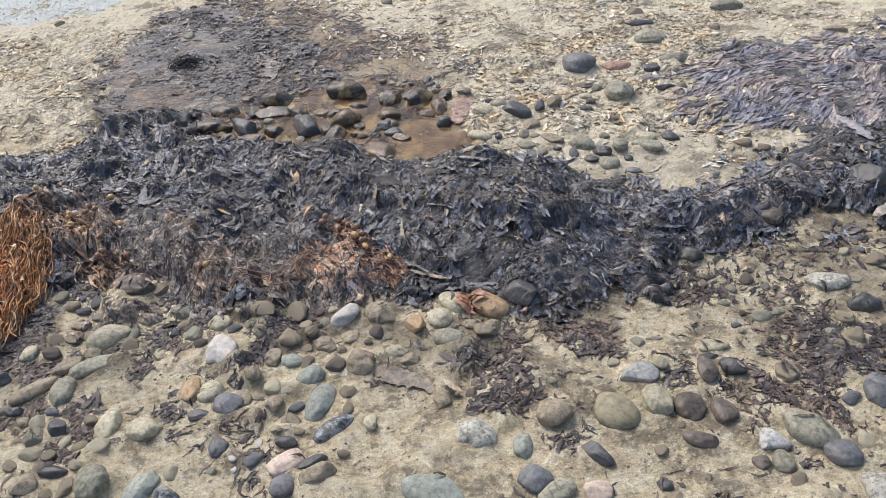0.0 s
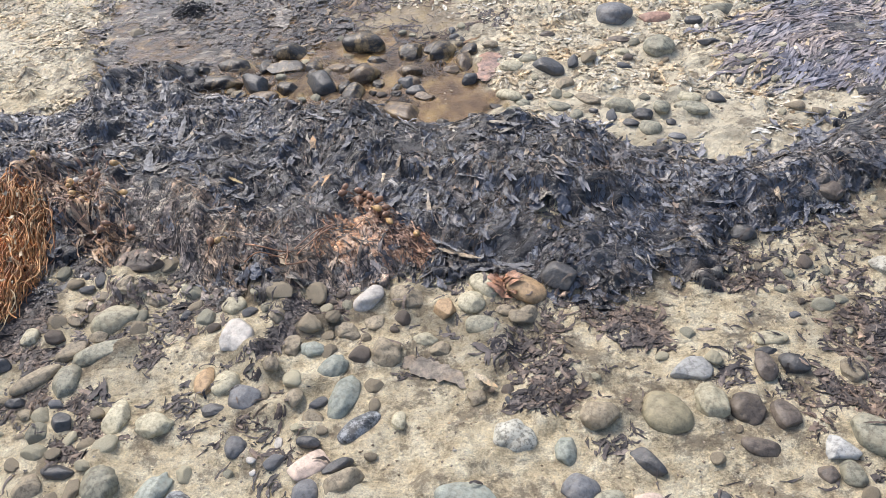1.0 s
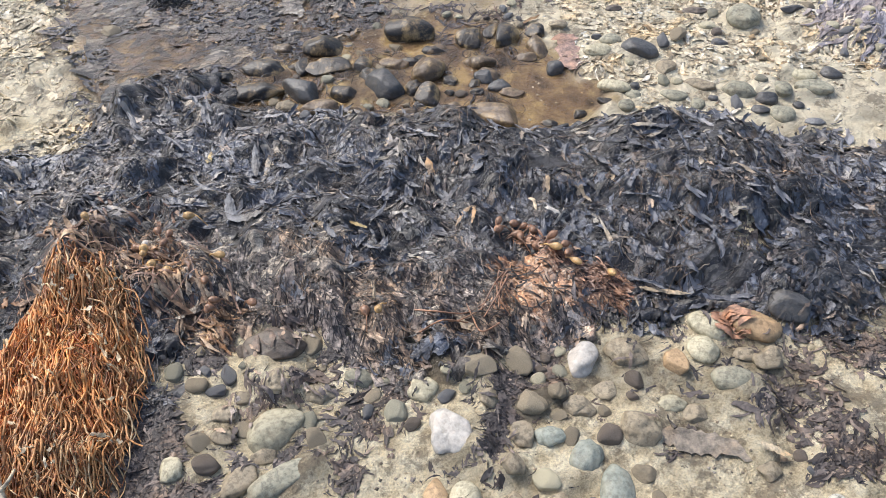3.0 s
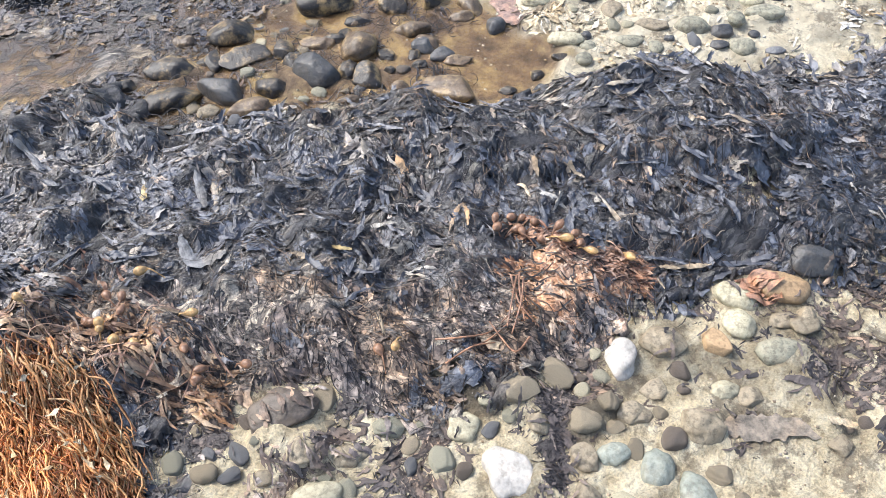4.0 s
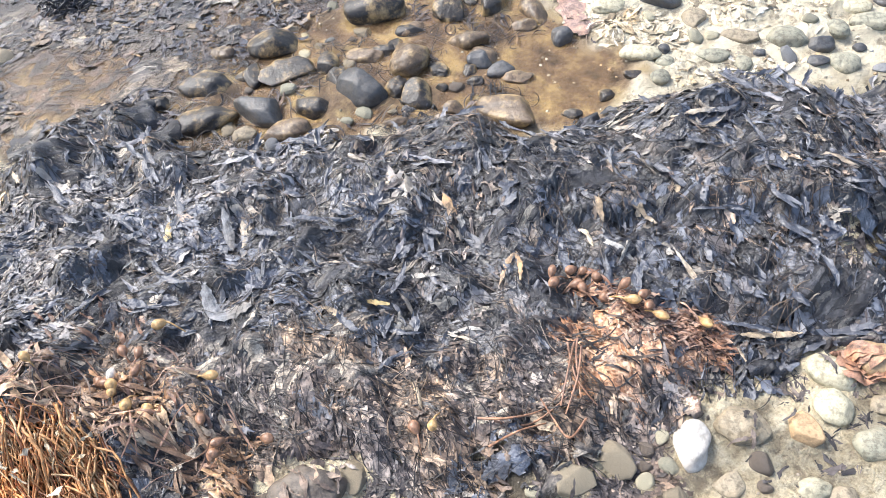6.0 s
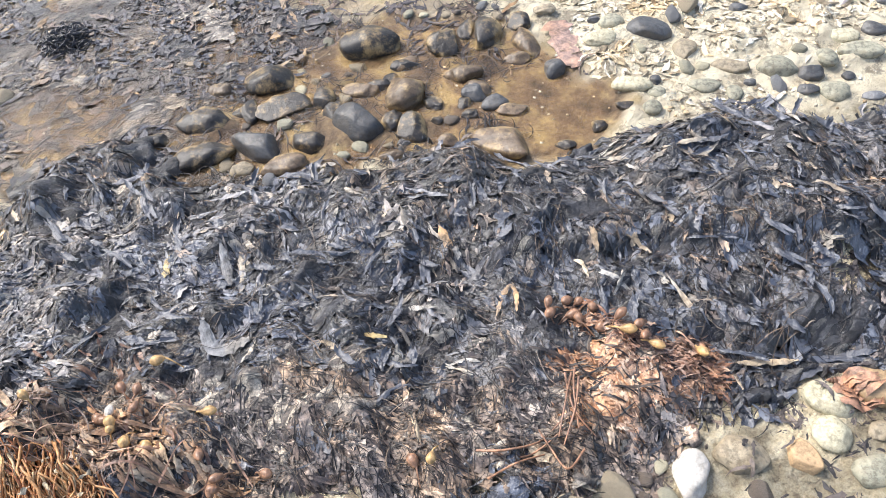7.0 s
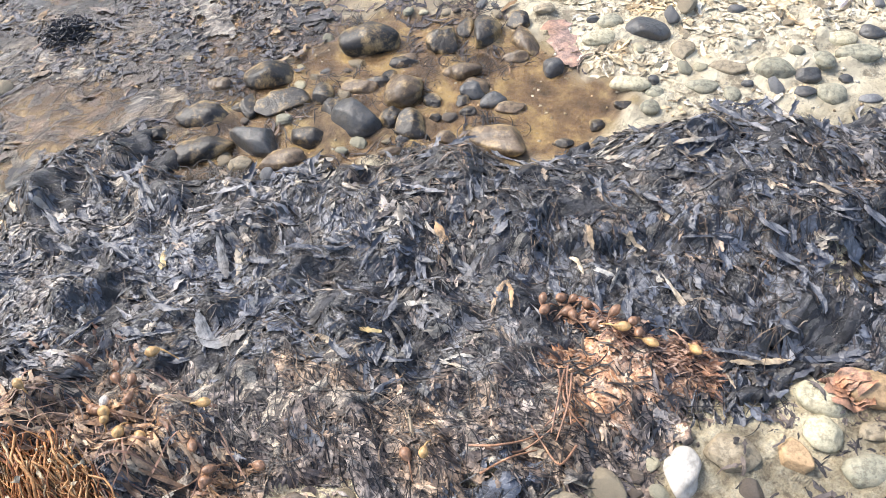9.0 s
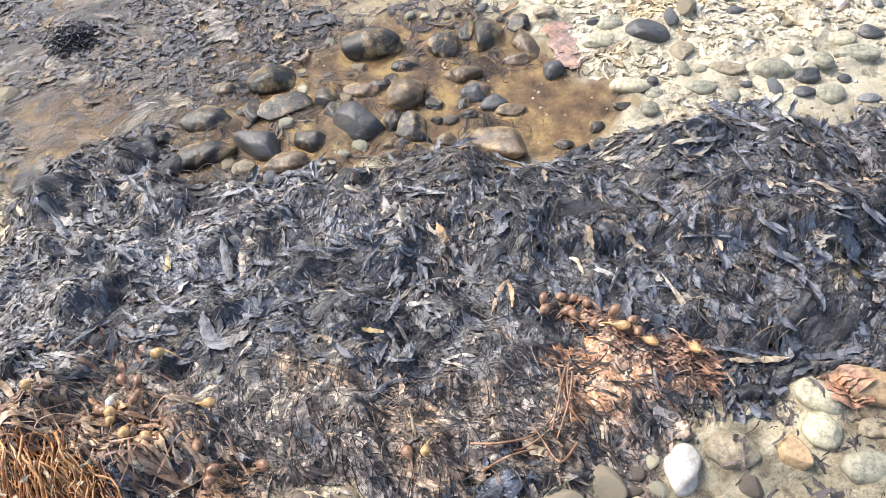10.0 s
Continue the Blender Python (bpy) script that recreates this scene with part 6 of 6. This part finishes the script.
ribbon("pale_blade", [(-0.487, 2.388), (-0.477, 2.33), (-0.468, 2.274)], 0.024, M_ASH, "pale ash-grey kelp blade on the black heap", parent=heap)
ribbon("pale_blade", [(-0.472, 2.276), (-0.471, 2.214), (-0.411, 2.192)], 0.026, M_ASH, "curled ash-grey kelp blade on the black heap", (0.4, 0.4), parent=heap)
ribbon("pale_blade", [(-0.385, 2.413), (-0.402, 2.33)], 0.02, M_ASH, "short pale grey kelp blade on the black heap", parent=heap)
ribbon("pale_blade", [(-0.362, 2.392), (-0.375, 2.34), (-0.395, 2.296)], 0.018, M_PALE, "beige bleached kelp blade on the black heap", parent=heap)
ribbon("pale_blade", [(-0.48, 2.453), (-0.504, 2.405)], 0.016, M_STRAW, "straw-brown kelp blade beside a dark hollow", parent=heap)
ribbon("pale_blade", [(0.178, 2.063), (0.182, 2.046), (0.175, 2.012)], 0.01, M_BONE, "cream crumpled weed scrap on black kelp", parent=heap)
ribbon("pale_blade", [(-0.007, 2.245), (-0.009, 2.206), (-0.016, 2.17)], 0.018, M_TAN, "tan dried kelp blade on the black heap", parent=heap)
ribbon("pale_blade", [(-0.104, 2.37), (-0.075, 2.36), (-0.049, 2.355)], 0.016, M_BONE, "cream dried weed scrap near the pool", parent=heap)
ribbon("pale_blade", [(0.45, 2.17), (0.53, 2.15), (0.62, 2.12), (0.71, 2.07)], 0.013, M_PALE, "tan dried strip along the crest of the heap", parent=heap)
ribbon("pale_stem", [(0.296, 1.75), (0.342, 1.726), (0.394, 1.704)], 0.013, M_PALE, "flat pale stem lying at the foot of the heap", category="seaweed", parent=heap)
strap = thing("black_strap", "bundle of wet black kelp straps at the foot of the heap", "kelp blade")
for k in range(4):
    off = 0.009 * (k - 1.5)
    ribbon("strap", [(0.31 + 0.04 * rng.random(), 1.745 + off), (0.37, 1.715 + off + rng.normal(0, 0.005)), (0.43, 1.69 + off + rng.normal(0, 0.005)),
                     (0.5, 1.655 + off), (0.54 + 0.05 * rng.random(), 1.63 + off)], rng.uniform(0.014, 0.024), M_KELP, "", parent=strap, lift=0.012 + 0.004 * k, fold=0.15)
red_scrap = thing("red_scrap", "orange-red wrinkled kelp scrap draped over a stone", "kelp blade")
for k in range(14):
    v, f, uv = blades(np.array([0.445 + rng.normal(0, 0.012)]), np.array([1.622 + rng.normal(0, 0.014)]), (0.04, 0.075), (0.012, 0.026), (0.001, 0.006), 0.1, 0.3, rows=10,
                      heading=-0.55, spread=0.35, ragged=0.5, arching=0.02, ruffle=0.002, ground=over_stones)
    mesh_object("strip", v, f, M_RED, red_scrap, uv=uv)
ribbon("grey_strap", [(1.684, 2.217), (1.68, 2.1), (1.675, 1.998)], 0.045, M_GREY, "broad grey kelp strap drying on the heap", lift=0.04)
ribbon("grey_strap", [(1.538, 1.715), (1.643, 1.761), (1.718, 1.792)], 0.04, M_PALE, "bleached kelp strap lying across brown weed", lift=0.03)
ribbon("pink_sheet", [(0.577, 2.74), (0.552, 2.66), (0.528, 2.57)], 0.085, M_PINK, "flat pinkish weed sheet lying on the pool's edge", (0.5, 0.3), lift=0.008, fold=0.05)
leaf = ribbon("torn_leaf", [(0.183, 1.439), (0.231, 1.409), (0.292, 1.372), (0.368, 1.316)], 0.05, M_TORN, "torn grey-brown ribbed leaf lying on sand", (0.5, 0.15), "leaf", lift=0.007, fold=0.12)

ribbon("leaf_tip", [(0.33, 1.352), (0.352, 1.33), (0.375, 1.318)], 0.018, M_BONE, "cream frayed tip", parent=leaf, lift=0.016)

# bent stems in the tangle below the red weed
tangle = thing("kelp_tangle", "tangle of bent red-brown kelp stems below red weed", "seaweed")
for points in ([(0.039, 1.864), (0.002, 1.824), (-0.047, 1.771)], [(0.043, 1.849), (0.003, 1.80), (-0.045, 1.759)], [(-0.17, 1.818), (-0.133, 1.792), (-0.074, 1.786), (-0.025, 1.798)],
               [(-0.173, 1.776), (-0.13, 1.763), (-0.077, 1.765)], [(-0.02, 1.739), (-0.064, 1.72), (-0.066, 1.765), (-0.067, 1.799)], [(0.05, 1.87), (0.02, 1.83), (-0.01, 1.77)],
               [(0.03, 1.87), (0.0, 1.80), (0.01, 1.75)], [(-0.15, 1.80), (-0.1, 1.775), (-0.03, 1.78)]):
    branch([top(px, py, 0.04) for px, py in points], 0.0022, M_REDBROWN, tangle, "stem")


def tuft(x, y, reach, count, material, label, size=(0.05, 0.11), rise=0.05):
    """A bushy clump of short curled strands."""
    base = thing("weed_tuft", label, "seaweed", at=(0, 0, 0))
    k, n = count, 8
    a, r = rng.uniform(0, 6.28, k), reach * np.sqrt(rng.random(k))
    px, py = x + r * np.cos(a), y + r * np.sin(a)
    pz = height(px, py) + rise * (1 - (r / reach) ** 2) * rng.uniform(0.2, 1, k)
    h, p1 = rng.uniform(0, 6.28, k), rng.uniform(0, 6.28, k)
    ln, out = rng.uniform(*size, k), []
    for i in range(n):
        s = i / (n - 1)
        q = h + 1.2 * np.sin(p1 + 4 * s)
        px, py = px + ln / n * np.cos(q), py + ln / n * np.sin(q)
        out.append(np.stack([px, py, pz + 0.25 * ln * math.sin(3 * s)], 1))
    v, f = tubes(np.stack(out, 1), np.full((k, n), 0.0022), 4)
    tagged(mesh_object("strand_mass", v, f, material, base), kind="stuff")


tuft(-0.51, 3.38, 0.055, 260, M_COAL, "small bushy tuft of black weed in the wet hollow", (0.02, 0.05), 0.04)
tuft(2.27, 2.56, 0.14, 500, M_TAN, "bushy tan and brown weed clump on dark kelp", (0.04, 0.11), 0.1)

# ---- shallow water in the hollow ----
wm, wnn, wl, wb = nodes_of("shallow_water")
wb.inputs["Base Color"].default_value = (0.93, 0.85, 0.73, 1)
wb.inputs["Transmission Weight"].default_value = 1.0
wb.inputs["IOR"].default_value = 1.33
wb.inputs["Roughness"].default_value = 0.01
wx = noise_node(wnn, wl, 30, 2)
bump_node(wnn, wl, wb, wx.outputs[0], 0.05, 0.008)
wx_, wy_ = np.arange(-1.0, 0.65, 0.02), np.arange(2.25, 4.0, 0.02)
WX, WY = np.meshgrid(wx_, wy_)
ids = np.arange(WX.size).reshape(WX.shape)
cells = np.stack([ids[:-1, :-1], ids[:-1, 1:], ids[1:, 1:], ids[1:, :-1]], -1).reshape(-1, 4)
ok = inside(WET, WX, WY).reshape(-1) > 0.02
cells = cells[ok[cells].all(1)]
used = np.unique(cells)
renum = np.zeros(WX.size, int)
renum[used] = np.arange(len(used))
puddle = mesh_object("water", np.stack([WX.reshape(-1), WY.reshape(-1), np.where(WX < -0.25, 0.001, -0.004).reshape(-1)], 1)[used], renum[cells], wm)
puddle.visible_shadow = False
tagged(puddle, "thin film of clear brownish water in the hollow", "puddle", kind="structure")
